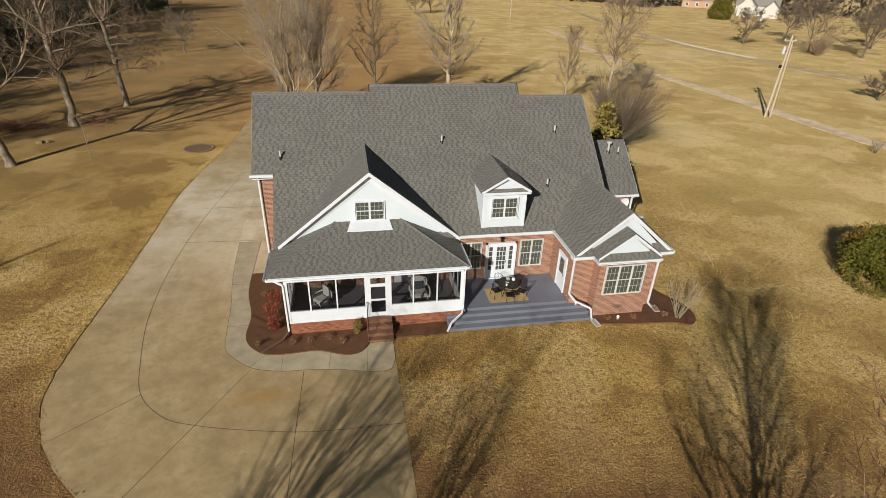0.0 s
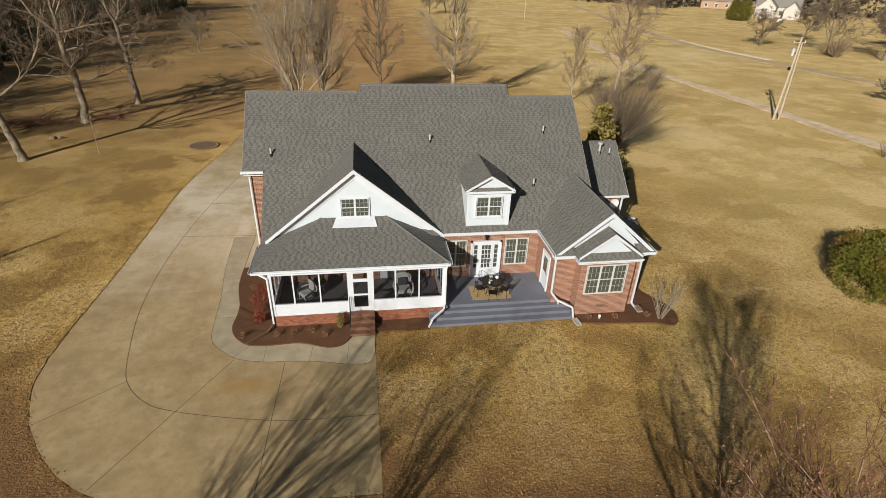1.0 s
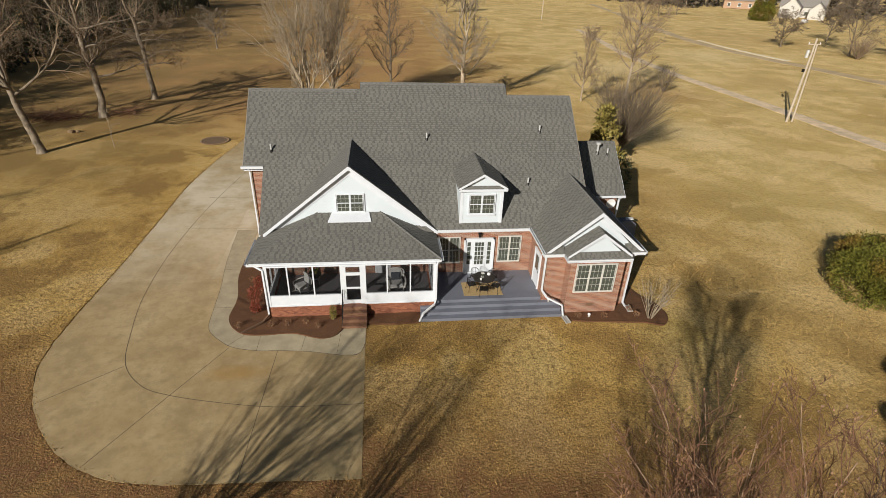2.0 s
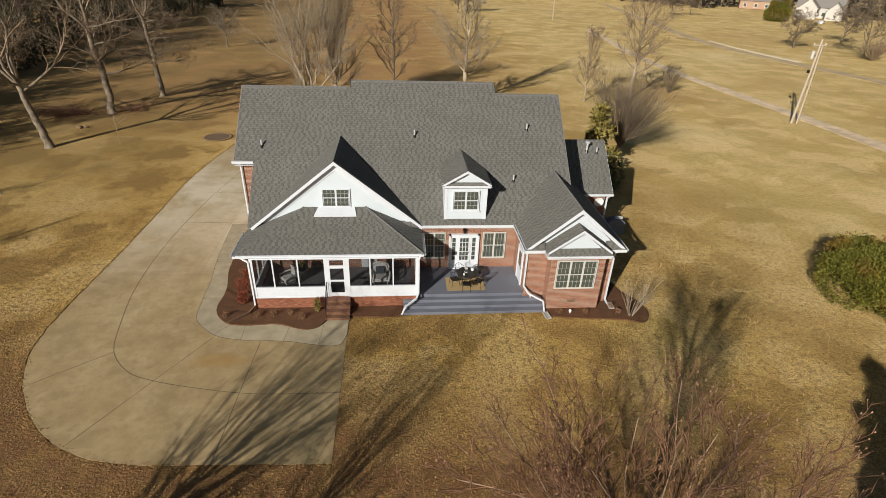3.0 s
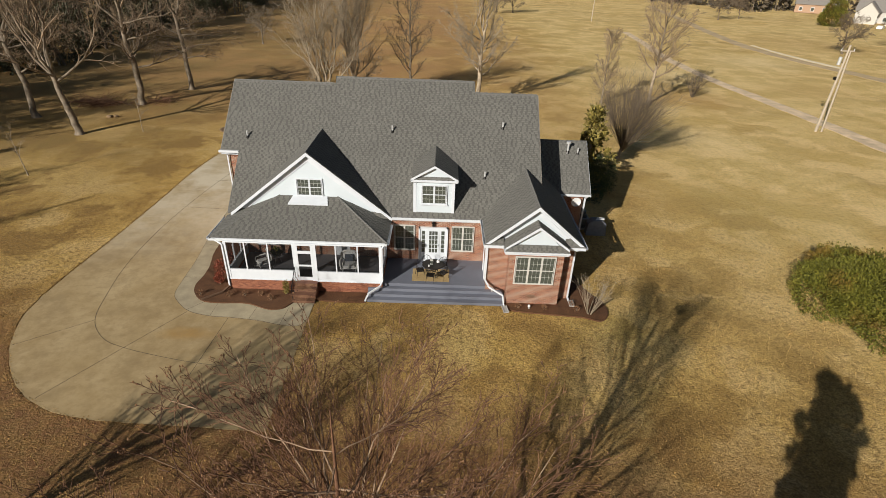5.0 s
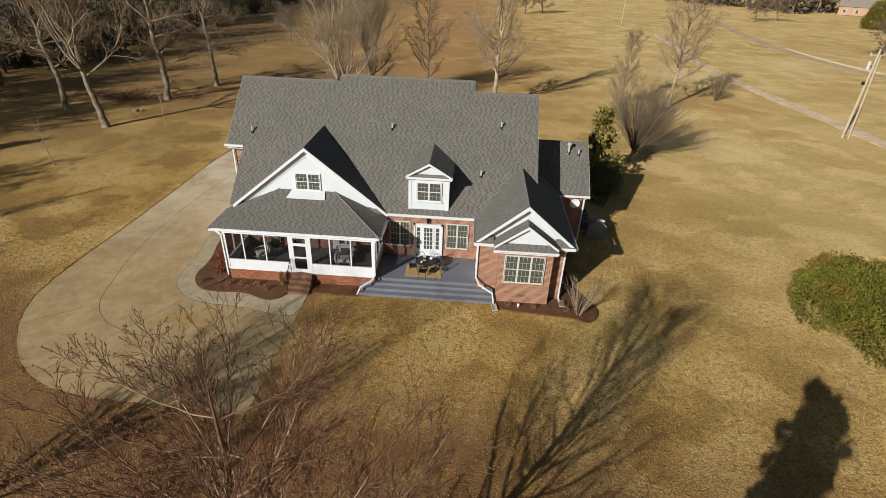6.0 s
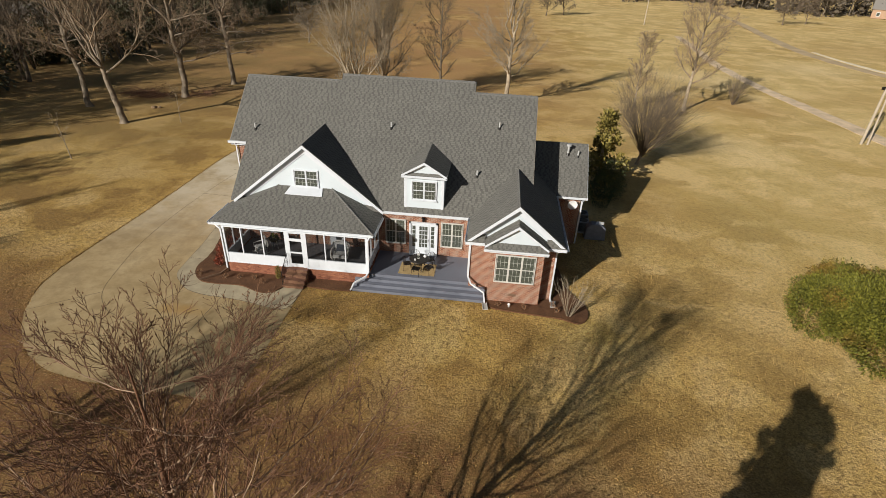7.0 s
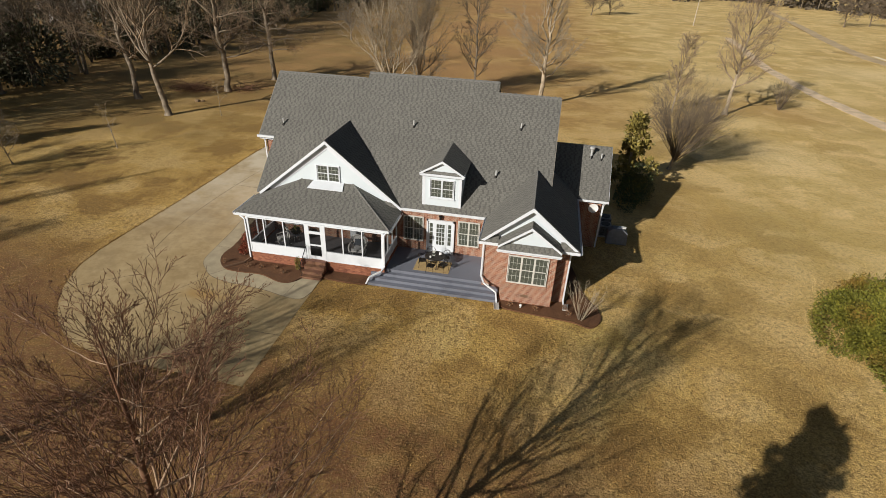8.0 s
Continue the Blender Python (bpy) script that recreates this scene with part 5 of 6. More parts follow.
crown_tree("oak_tree", (-31.9, 51.0, 0), 20.0, 0.36, 23, OAKS, "bare oak with drooping outer branches", WIDE, 0.4, 15, 0.02, 10, CROOKED, (-0.03, 0), GRP, fork=0.5, majors=3, spread=0.8, least=0.013, wander=0.022, twig=0.34, hang=2.4, thick=0.32)
crown_tree("oak_tree", (-42.7, 34.5, 0), 20.0, 0.36, 24, OAKS, "bare oak with a dark leaning trunk", WIDE, 0.5, 8, 0.16, 11, CROOKED, (-0.15, 0.05), GRP, fork=0.45, majors=4, least=0.013, wander=0.014, twig=0.32, thick=0.4)
for k, (x, y, h) in enumerate(((-55, 19, 15), (-60, 31, 16), (-57, 13, 16), (-48, -8, 14), (-63, 21, 16), (-44, -22, 14))):
    bare_tree("oak_tree", (x, y, 0), h, 0.4, OAK, 130 + k, BARK, "bare oak in the side grove", (0.05, 0.0), GRP, least=0.03)
VASE = [(0.1, 2.0), (0.35, 4.2), (0.6, 5.2), (0.85, 4.6), (1.0, 3.0)]
TALL = [(0.15, 2.0), (0.4, 3.6), (0.65, 3.8), (0.9, 2.4), (1.0, 0.8)]
PALE = (BARK_PALE, BARK_PALE, BARK_PALE)
RISING = [(5, 0.14, 0.06, 6, 0.18, 0.6, 0.5, 4), (4, 0.16, 0.04, 5, 0.2, 0.65, 0.5, 3), (2, 0.18, 0.0, 0, 0, 0, 0, 3)]
crown_tree("sycamore_tree", (-10.2, 40.0, 0), 20.0, 0.36, 31, PALE, "pale many-stemmed bare tree behind the roof", VASE, 0.5, 3, 0.2, 14, RISING, (0.0, 0), GRP, fork=0.14, majors=10, stout=0.58, low=0.5, least=0.014, twig=0.3, wander=0.016)
crown_tree("sycamore_tree", (-8.2, 46.7, 0), 20.0, 0.34, 36, PALE, "pale bare tree forking low into upright limbs", VASE, 0.5, 4, 0.2, 14, RISING, (0.03, 0), GRP, fork=0.18, majors=9, stout=0.58, low=0.5, least=0.014, twig=0.3, wander=0.016)
crown_tree("sweetgum_tree", (-0.6, 50.6, 0), 17.0, 0.2, 33, (BARK, BARK_TWIG, BARK_TWIG), "brown bare tree with a straight trunk", TALL, 0.16, 24, 0.2, 10, RISING, (0.02, 0), GRP, least=0.012, twig=0.3, wander=0.016)
crown_tree("sycamore_tree", (8.9, 48.7, 0), 21.0, 0.34, 34, PALE, "tall bare tree with a clean pale trunk", VASE, 0.4, 13, 0.2, 11, RISING, (0.0, 0), GRP, fork=0.42, majors=4, spread=0.7, least=0.014, twig=0.28, wander=0.02, thick=0.42)
crown_tree("sweetgum_tree", (27.1, 51.6, 0), 10.5, 0.13, 35, (BARK_PALE, BARK_TAN, BARK_TAN), "thin bare young tree", [(z, r * 0.62) for z, r in TALL], 0.12, 24, 0.24, 9, RISING, (0.0, 0), GRP, least=0.012, twig=0.32)
crown_tree("sycamore_tree", (34.2, 52.5, 0), 17.0, 0.25, 37, (BARK_PALE, BARK_TAN, BARK_TAN), "pale bare tree beside the gravel lane", [(z, r * 1.15) for z, r in TALL], 0.2, 28, 0.22, 10, RISING, (0.02, 0), GRP, least=0.013, twig=0.3)
bare_tree("young_tree", (-35.3, 95.0, 0), 8.5, 0.22, SPREAD, 41, BARK, "small round bare tree in the field", (0, 0), GRP, least=0.022)
SG = "saplings in the side lawn"
bare_tree("young_tree", (-36.1, -3.3, 0), 9.6, 0.13, LOWFORK, 42, BARK_PALE, "slender bare tree in the side lawn", (0.02, 0), GRP, BARK_TAN, least=0.012, wide=0.55)
bare_tree("sapling", (-28.5, 30.6, 0), 4.6, 0.045, SAPLING, 51, BARK_PALE, "thin bare sapling with pale stem", (-0.08, 0), SG)
bare_tree("sapling", (-31.6, 17.2, 0), 4.8, 0.06, SAPLING, 52, BARK_PALE, "bare forked sapling on the lawn", (-0.12, 0), SG)
bare_tree("sapling", (-37.1, 10.9, 0), 5.0, 0.075, SPREAD, 53, BARK_PALE, "small bushy bare tree on the lawn", (-0.1, 0), SG)
FG = "bare trees across the field"
for k, (x, y, h, s, lab) in enumerate(((104, 114, 10, 61, "bare spreading tree in the dry field"), (128, 127, 11, 62, "bare spreading tree beside the far drive"), (112, 100, 15, 63, "large bare tree at the field's edge"), (119, 91, 15, 66, "bare tree at the field's edge"), (112, 200, 12, 64, "dense bare thicket tree"), (124, 208, 11, 65, "dense bare thicket tree"), (23, 190, 10, 67, "low bare thicket tree"), (30, 196, 10, 68, "low bare thicket tree"), (79, 49, 5, 69, "small bare tree in the field"), (139, 108, 12, 70, "bare tree near a far house"))):
    bare_tree("field_tree", (x, y, 0), h, 0.24, SPREAD, s, BARK_TWIG, lab, (0, 0), FG, least=0.04, wide=1.15)


def vase_shrub(name, at, stems, height, spread, seed, mat, label, r=0.03, twigs=6, lean=(0, 0), from_z=-0.05):
    rng = random.Random(seed)
    w = Wood()
    th = thing(name, label, "shrub", at)
    for k in range(stems):
        a = rng.uniform(0, math.tau)
        s = spread * math.sqrt(rng.random()) * 0.55
        d = Vector((math.cos(a) * s + lean[0], math.sin(a) * s + lean[1], 1)).normalized()
        grow([w], Vector((math.cos(a) * 0.1 + 0.12 * max(0, from_z), math.sin(a) * 0.1, from_z * rng.uniform(0.55, 1.1))), d, height * rng.uniform(0.7, 1.05), r, 0,
             [(5, 0.07, 0.04, twigs, 0.3, 0.35, 0.45, 4), (3, 0.12, 0.05, 4, 0.2, 0.4, 0.5, 3), (2, 0.15, 0.02, 0, 0, 0, 0, 3)], rng)
    ob = tagged(new("brushwood", w.mesh("brushwood", mat)), kind="stuff")
    ob.parent = th
    return th


bare = vase_shrub("vase_tree", (22.6, 27.3, 0), 105, 6.6, 1.75, 71, BARK_TWIG, "broad vase-shaped bare tree of fine brown twigs", 0.032, 9, (0.08, 0), 1.5)
part("trunk", tube(B(), [(-0.1, 0, -0.1), (0.0, 0, 0.4), (0.08, 0, 0.9), (0.18, 0, 1.6)], [0.24, 0.18, 0.17, 0.16], 9), BARK_PALE, bare)
vase_shrub("crape_myrtle", (12.9, -0.55, 0.08), 20, 2.5, 0.95, 72, BARK_PALE, "bare tan multi-stemmed shrub in the mulch", 0.018, 3)
vase_shrub("low_thicket", (30.5, 47.0, 0), 24, 3.2, 1.1, 73, BARK_TWIG, "low bare thicket beside the lane", 0.03, 6)
vase_shrub("low_thicket", (43.0, 58.0, 0), 26, 4.2, 1.2, 74, BARK_TWIG, "low bare thicket beside the lane", 0.03, 6)
vase_shrub("low_thicket", (53.0, 25.0, 0), 10, 1.6, 1.0, 75, BARK_TWIG, "small bare shrub by the lane", 0.02, 4)
vase_shrub("low_thicket", (110, 95, 0), 60, 5.0, 1.6, 77, BARK_TAN, "bare thicket under the field-edge trees", 0.06, 6)
vase_shrub("brush_pile", (-8.0, 43.0, 0), 36, 3.2, 2.6, 78, BARK_PALE, "heap of pale fallen limbs under the trees", 0.05, 4)


def brush_heap(at, length, width, limbs, seed, mat, label):
    """Cut limbs lying across one another in a low heap."""
    rng = random.Random(seed)
    w = Wood()
    th = thing("brush_pile", label, "brush pile", at)
    for k in range(limbs):
        p = Vector((rng.gauss(0, length * 0.3), rng.gauss(0, width * 0.3), 0))
        top = 0.75 * max(0.1, 1 - abs(p.x) / length) * max(0.2, 1 - abs(p.y) / width)
        p.z = rng.uniform(0.05, top)
        a = rng.uniform(0, math.tau)
        grow([w], p, Vector((math.cos(a), math.sin(a), rng.uniform(-0.05, 0.35))).normalized(), rng.uniform(1.2, 2.6), rng.uniform(0.02, 0.045), 0, [(4, 0.12, -0.05, 4, 0.25, 0.6, 0.5, 4), (3, 0.15, -0.02, 3, 0.3, 0.6, 0.5, 3), (2, 0.2, 0, 0, 0, 0, 0, 3)], rng)
    w.v = [Vector((v.x, v.y, max(v.z, 0.01))) for v in w.v]
    ob = tagged(new("brushwood", w.mesh("brushwood", mat)), kind="stuff")
    ob.parent = th


brush_heap((-39.0, 41.0, 0), 5.5, 2.4, 150, 79, BARK_RED, "low wide heap of cut brown brush")
brush_heap((-32.6, 43.2, 0), 2.2, 1.6, 40, 76, BARK_RED, "small heap of cut brush beside the oak")


def leafy(name, at, blobs, leaves, size, mat, seed, label, category, stem=None, group=""):
    """Foliage: leaves on the skins of several uneven lobes (x, y, z, rx, ry, rz)."""
    rng = random.Random(seed)
    th = thing(name, label, category, at, 0, group)
    w = Wood()
    total = sum(b[3] * b[4] + b[3] * b[5] for b in blobs)
    for bx, by, bz, rx, ry, rz in blobs:
        for k in range(int(leaves * (rx * ry + rx * rz) / total)):
            d = Vector((rng.gauss(0, 1), rng.gauss(0, 1), rng.gauss(0, 1))).normalized()
            bump = 1 + 0.22 * noise.noise(d * 2.6 + Vector((bx, by, seed))) + 0.1 * noise.noise(d * 7 + Vector((bz, by, seed)))
            f = bump * rng.uniform(0.35 if rx < 0.5 else 0.72, 1.05)
            p = Vector((bx + d.x * rx * f, by + d.y * ry * f, bz + d.z * rz * f))
            if p.z > 0.02:
                out = (d + Vector((rng.gauss(0, 0.6), rng.gauss(0, 0.6), rng.gauss(0.25, 0.6)))).normalized()
                w.blade(p, out, size * rng.uniform(0.7, 1.3), size * 0.3, rng)
    ob = tagged(new("foliage", w.mesh("foliage", mat, False)), kind="stuff")
    ob.parent = th
    if stem:
        part("trunk", tube(B(), [(0, 0, -0.1), (0.03, 0.02, stem * 0.5), (0, 0, stem)], [stem * 0.028 + 0.02, stem * 0.02 + 0.015, 0.015], 7), BARK, th)
    return th


rng = random.Random(90)
lobes = [(-1.6, 0.6, 1.3, 1.8, 2.1, 1.8), (0.2, -2.6, 1.2, 2.0, 1.9, 1.6), (1.6, 1.2, 1.5, 2.2, 2.1, 1.9), (3.0, -1.6, 1.4, 2.2, 2.2, 1.8), (0.4, 3.2, 1.2, 1.7, 1.5, 1.6), (0.2, 0.0, 1.6, 2.0, 2.0, 1.8), (5.0, 1.0, 1.4, 2.2, 2.2, 1.7)]
for bx, by, bz, rx, ry, rz in lobes[:]:
    for k in range(7):
        a, e = rng.uniform(0, math.tau), rng.uniform(0.1, 1.3)
        r = rng.uniform(0.5, 0.95)
        lobes.append((bx + math.cos(a) * math.cos(e) * rx * 0.74, by + math.sin(a) * math.cos(e) * ry * 0.74, bz + math.sin(e) * rz * 0.62, r, r, r * 0.9))
leafy("holly_thicket", (28.8, 0.3, 0), lobes, 72000, 0.15, LEAF_HOLLY, 91, "dense rounded green holly thicket", "bush", 1.8)
leafy("holly_thicket", (35.2, 0.0, 0), [(0, 0, 1.2, 2.4, 2.4, 1.7), (2.0, 1.6, 1.2, 2.0, 2.0, 1.6), (-0.9, -1.2, 1.9, 0.9, 0.9, 0.8), (0.6, -1.6, 1.6, 1.0, 1.0, 0.9)], 11000, 0.15, LEAF_DRY, 92, "rusty-brown shrub beside the holly", "bush", 1.6)
leafy("magnolia_tree", (17.4, 20.4, 0), [(rng.gauss(0, 1.2) * (1.25 - z / 6.8), rng.gauss(0, 1.2) * (1.25 - z / 6.8), z + rng.uniform(-0.3, 0.3), 0.55 - z * 0.035, 0.55 - z * 0.035, 0.42) for z in (0.9, 1.5, 2.1, 2.7, 3.2, 3.8, 4.3, 4.8, 5.3, 5.8, 6.2, 6.5) for _ in range(4)], 1700, 0.4, LEAF_MAGNOLIA, 93, "upright olive-green magnolia behind the house", "tree", 6.3)
# added shrub, its leaves dark to stand in for the house's deep shade
leafy("shade_fill_shrub", (17.6, 18.0, 0), [(0.3, -0.6, 1.7, 1.3, 1.3, 1.7), (-0.6, -2.2, 1.3, 1.0, 1.2, 1.3), (0, 0, 1.0, 1.2, 1.3, 1.2), (0.8, 1.6, 0.9, 1.1, 1.2, 1.0)], 4500, 0.14, LEAF_CEDAR, 97, "added dark shrub that fills in the house's black shade", "shrub")
cedar = []
for z in [0.5 + 0.32 * k for k in range(30)]:
    f = 1.75 - 0.1 * z if z < 8.4 else 0.95 - 0.28 * (z - 8.4)
    for k in range(4):
        a, r = rng.uniform(0, math.tau), f * rng.uniform(0.1, 1.08)
        cedar.append((r * math.cos(a), r * math.sin(a), z + rng.uniform(-0.3, 0.3), 0.26 + 0.14 * f, 0.26 + 0.14 * f, 0.36))
leafy("cedar_tree", (10.9, -23.6, 0), cedar, 24000, 0.24, LEAF_CEDAR, 94, "dark ragged conical cedar on the front lawn", "tree", 9.4)
leafy("cedar_tree", (-50.0, 7.0, 0), [(rng.gauss(0, 0.5) * f, rng.gauss(0, 0.5) * f, z, 0.8 * f, 0.8 * f, 0.7) for z, f in ((1.0, 1.6), (2.2, 1.7), (3.4, 1.6), (4.6, 1.4), (5.8, 1.2), (7.0, 0.9), (8.0, 0.6), (8.8, 0.35)) for _ in range(4)], 12000, 0.26, LEAF_CEDAR, 98, "dark dense cedar at the side lawn's edge", "tree", 8.6)
NG = "nandina shrubs beside the porch"
for k, (x, y, h) in enumerate(((-9.15, 3.5, 0.95), (-9.2, 2.2, 1.0), (-9.0, 1.3, 0.7))):
    leafy("nandina", (x, y, 0.1), [(0, 0, h * 0.6, h * 0.38, h * 0.4, h * 0.5)], 420, 0.1, LEAF_RED, 100 + k, "red-leaved nandina shrub in the mulch", "shrub", h * 0.5, NG)
leafy("small_conifer", (-4.75, 0.45, 0.1), [(0, 0, 0.45, 0.17, 0.17, 0.5)], 520, 0.08, LEAF_MAGNOLIA, 104, "small upright olive shrub beside the steps", "shrub", 0.4)
LG = "small shrubs in the mulch beds"
for k, (x, y) in enumerate(((-9.7, 0.1), (-8.0, 0.0), (-7.1, 0.1), (-6.2, 0.2), (-5.5, -0.2), (-9.9, 4.6), (8.8, -0.2), (10.3, -0.3), (12.2, -0.3), (12.0, 0.2))):
    leafy("seedling_shrub", (x, y, 0.1), [(0, 0, 0.14, 0.17, 0.17, 0.17)], 90, 0.07, LEAF_DRY, 110 + k, "small brown dormant shrub in the mulch", "shrub", 0.15, LG)
leafy("far_evergreen", (150, 190, 0), [(0, 0, 3, 4.5, 4.5, 3.5), (0, 0, 6.5, 3.2, 3.2, 3)], 6000, 0.6, LEAF_HOLLY, 95, "round green tree far across the field", "tree", 5)

# dark wood on the far side of the lawn and the tree line on the horizon
rng = random.Random(200)
wood, green = Wood(), Wood()
WOODPLAN = [(5, 0.06, 0.02, 9, 0.3, 0.7, 0.5, 5), (4, 0.15, 0.05, 6, 0.2, 0.7, 0.5, 3), (3, 0.2, 0.02, 3, 0.2, 0.7, 0.5, 3), (2, 0.2, 0.0, 0, 0, 0, 0, 3)]


def wood_edge(y):
    return -57.5 - 0.03 * (y - 30) + 1.5 * math.sin(y * 0.21)


for k in range(270):
    y = rng.uniform(-8, 200)
    x = wood_edge(y) - abs(rng.gauss(0, 15)) - 1
    grow([wood], Vector((x, y, -0.1)), Vector((rng.gauss(0, 0.12), rng.gauss(0, 0.1), 1)).normalized(), rng.uniform(9, 17), rng.uniform(0.14, 0.34), 0, WOODPLAN, rng, 0.03)
for k in range(170):
    y = -5 + 215 * rng.random() ** 1.5
    x = wood_edge(y) - abs(rng.gauss(0, 15)) - 2
    h = rng.choice((2.4, 3.2, 4.2, 5.4, 6.8, 8.0, 10.0)) * rng.uniform(0.8, 1.2)
    r = h * rng.uniform(0.4, 0.7)
    for j in range(420):
        d = Vector((rng.gauss(0, 1), rng.gauss(0, 1), rng.gauss(0, 1))).normalized()
        f = rng.uniform(0.5, 1.05)
        green.blade(Vector((x + d.x * r * f, y + d.y * r * f, max(0.1, h * 0.55 + d.z * h * 0.55 * f))), (d + Vector((0, 0, 0.4))).normalized(), rng.uniform(0.4, 0.8), 0.18, rng)
ob = new("woodland", wood.mesh("woodland", BARK_TWIG))
tagged(ob, "dense bare winter wood beyond the lawn", "wood", kind="stuff")
ob = new("woodland_undergrowth", green.mesh("woodland_undergrowth", LEAF_PINE, False))
tagged(ob, "dark evergreen undergrowth along the wood", "undergrowth", kind="stuff")

line, cone = Wood(), Wood()
for k in range(230):
    a = radians(rng.uniform(-62, 62))
    dist = rng.uniform(300, 360)
    x, y = math.sin(a) * dist, math.cos(a) * dist
    h = rng.uniform(9, 16)
    for j in range(110):
        d = Vector((rng.gauss(0, 1), rng.gauss(0, 1), rng.gauss(0, 1))).normalized()
        cone.blade(Vector((x + d.x * 4.5, y + d.y * 4.5, max(0.2, h * 0.5 + d.z * h * 0.5))), (d + Vector((0, 0, 0.5))).normalized(), 2.2, 0.8, rng)
    line.limb([Vector((x, y, 0)), Vector((x, y, h))], [0.3, 0.1], 4)
tagged(new("tree_line", cone.mesh("tree_line", LEAF_FAR, False)), "brown winter tree line along the far fields", "tree line", kind="stuff")
tagged(new("tree_line_trunks", line.mesh("tree_line_trunks", BARK)), "trunks of the far tree line", "tree line", kind="stuff")

# straw tufts standing in the lawn near the house, thickest along the drive's edge
rng = random.Random(321)
tufts = Wood()


def tuft(x, y, long):
    tufts.blade(Vector((x, y, -0.01)), Vector((rng.gauss(0, 0.6), rng.gauss(0, 0.6), 1)).normalized(), rng.uniform(0.06, 0.13) * long, rng.uniform(0.018, 0.034), rng)


for k in range(230000):
    x, y = rng.uniform(-34, 34), rng.uniform(-16, 30)
    if (-19.2 < x < -2.4 and -10.2 < y) or (-12 < x < 14.6 and -1.9 < y < 16.5):
        continue
    if rng.random() < max(math.hypot(x - 2, y + 8) / 38, (-6 - y) * 0.12):
        continue
    if noise.noise((x * 0.35, y * 0.35, 4)) + noise.noise((x * 1.7, y * 1.7, 9)) * 0.6 + rng.uniform(-0.5, 0.5) < 0.0:
        continue
    tuft(x, y, 1.0)
for a, b in zip(DRIVE[:-8], DRIVE[1:-7]):
    if a.y < 36:
        for k in range(int((b - a).length * 40)):
            p = a.lerp(b, rng.random())
            tuft(p.x + rng.gauss(-0.06, 0.13), p.y + rng.gauss(-0.06, 0.13), 0.7)
tagged(new("grass_tufts", tufts.mesh("grass_tufts", STRAW, False)), "straw-coloured grass tufts in the lawn", "grass", kind="stuff")


# ---- furniture on the deck and in the porch ----
STEEL = plain("dark bronze patio metal", (0.045, 0.037, 0.03), 0.4, 0.7)
WICKER = plain("white painted wicker", (0.78, 0.76, 0.7), 0.6, vary=0.2, scale=18, bump=0.3)
CUSHION = plain("pale grey cushion cloth", (0.6, 0.59, 0.56), 0.9, vary=0.12, scale=8)
RUG = plain("tan sisal rug", (0.46, 0.32, 0.14), 0.95, vary=0.25, scale=12, bump=0.3)
CERAMIC = plain("white glazed ceramic", (0.75, 0.74, 0.70), 0.25, vary=0.05)
STONE = plain("grey-brown field stone", (0.27, 0.175, 0.09), 0.9, vary=0.3, scale=2.5, bump=0.4)
ASH = plain("brown soil", (0.17, 0.105, 0.055), 0.95)
POLE = plain("sun-bleached pole timber", (0.46, 0.38, 0.28), 0.85, vary=0.25, scale=2, bump=0.3)
UNIT = plain("grey enamelled unit casing", (0.22, 0.23, 0.235), 0.5, vary=0.1)
TARP = plain("silver-grey grill cover cloth", (0.19, 0.2, 0.22), 0.7, vary=0.25, scale=4)
CLOTH = plain("dark blue-grey cloth", (0.055, 0.065, 0.08), 0.75, vary=0.3, scale=4)
DZ0 = 0.68

bm = bevelled(box(B(), (2.55, 1.38, DZ0 + 0.003), (4.8, 2.8, DZ0 + 0.018)), 0.005)
solid("deck_rug", bm, RUG, "rectangular tan rug on the blue-grey deck", "rug")

table = thing("patio_table", "round dark metal patio table on the rug", "table", (3.78, 2.15, DZ0 + 0.018))
bm = B()
bmesh.ops.create_cone(bm, cap_ends=True, segments=36, radius1=0.62, radius2=0.62, depth=0.03, matrix=Matrix.Translation((0, 0, 0.72)))
part("tabletop", bm, STEEL, table)
part("rim", tube(B(), [(0.62 * math.cos(a * math.tau / 36), 0.62 * math.sin(a * math.tau / 36), 0.72) for a in range(37)], 0.022, 6, False), STEEL, table)
for k in range(4):
    a = k * math.pi / 2 + 0.5
    ca, sa = math.cos(a), math.sin(a)
    part("leg", tube(B(), [(ca * 0.44, sa * 0.44, 0.0), (ca * 0.3, sa * 0.3, 0.3), (ca * 0.36, sa * 0.36, 0.71)], 0.02, 6), STEEL, table)


def iron_chair(at, turn, label):
    ch = thing("patio_chair", label, "chair", at, turn, "chairs round the patio table")
    part("seat", bevelled(box(B(), (-0.24, -0.23, 0.42), (0.24, 0.23, 0.45)), 0.01), STEEL, ch)
    arc = [(0.3 * math.cos(a), 0.27 * math.sin(a)) for a in [radians(d) for d in range(-20, 201, 20)]]
    part("back_rail", tube(B(), [(x, y, 0.66 + 0.22 * max(0, y / 0.27)) for x, y in arc], 0.014, 6), STEEL, ch)
    for x, y in arc[2:-2]:
        part("spindle", tube(B(), [(x * 0.82, y * 0.85, 0.45), (x, y, 0.66 + 0.22 * max(0, y / 0.27))], 0.008, 5), STEEL, ch)
    for sx in (-1, 1):
        for sy in (-1, 1):
            part("leg", tube(B(), [(sx * 0.25, sy * 0.25, 0.0), (sx * 0.2, sy * 0.2, 0.43)], 0.012, 5), STEEL, ch)
    return ch


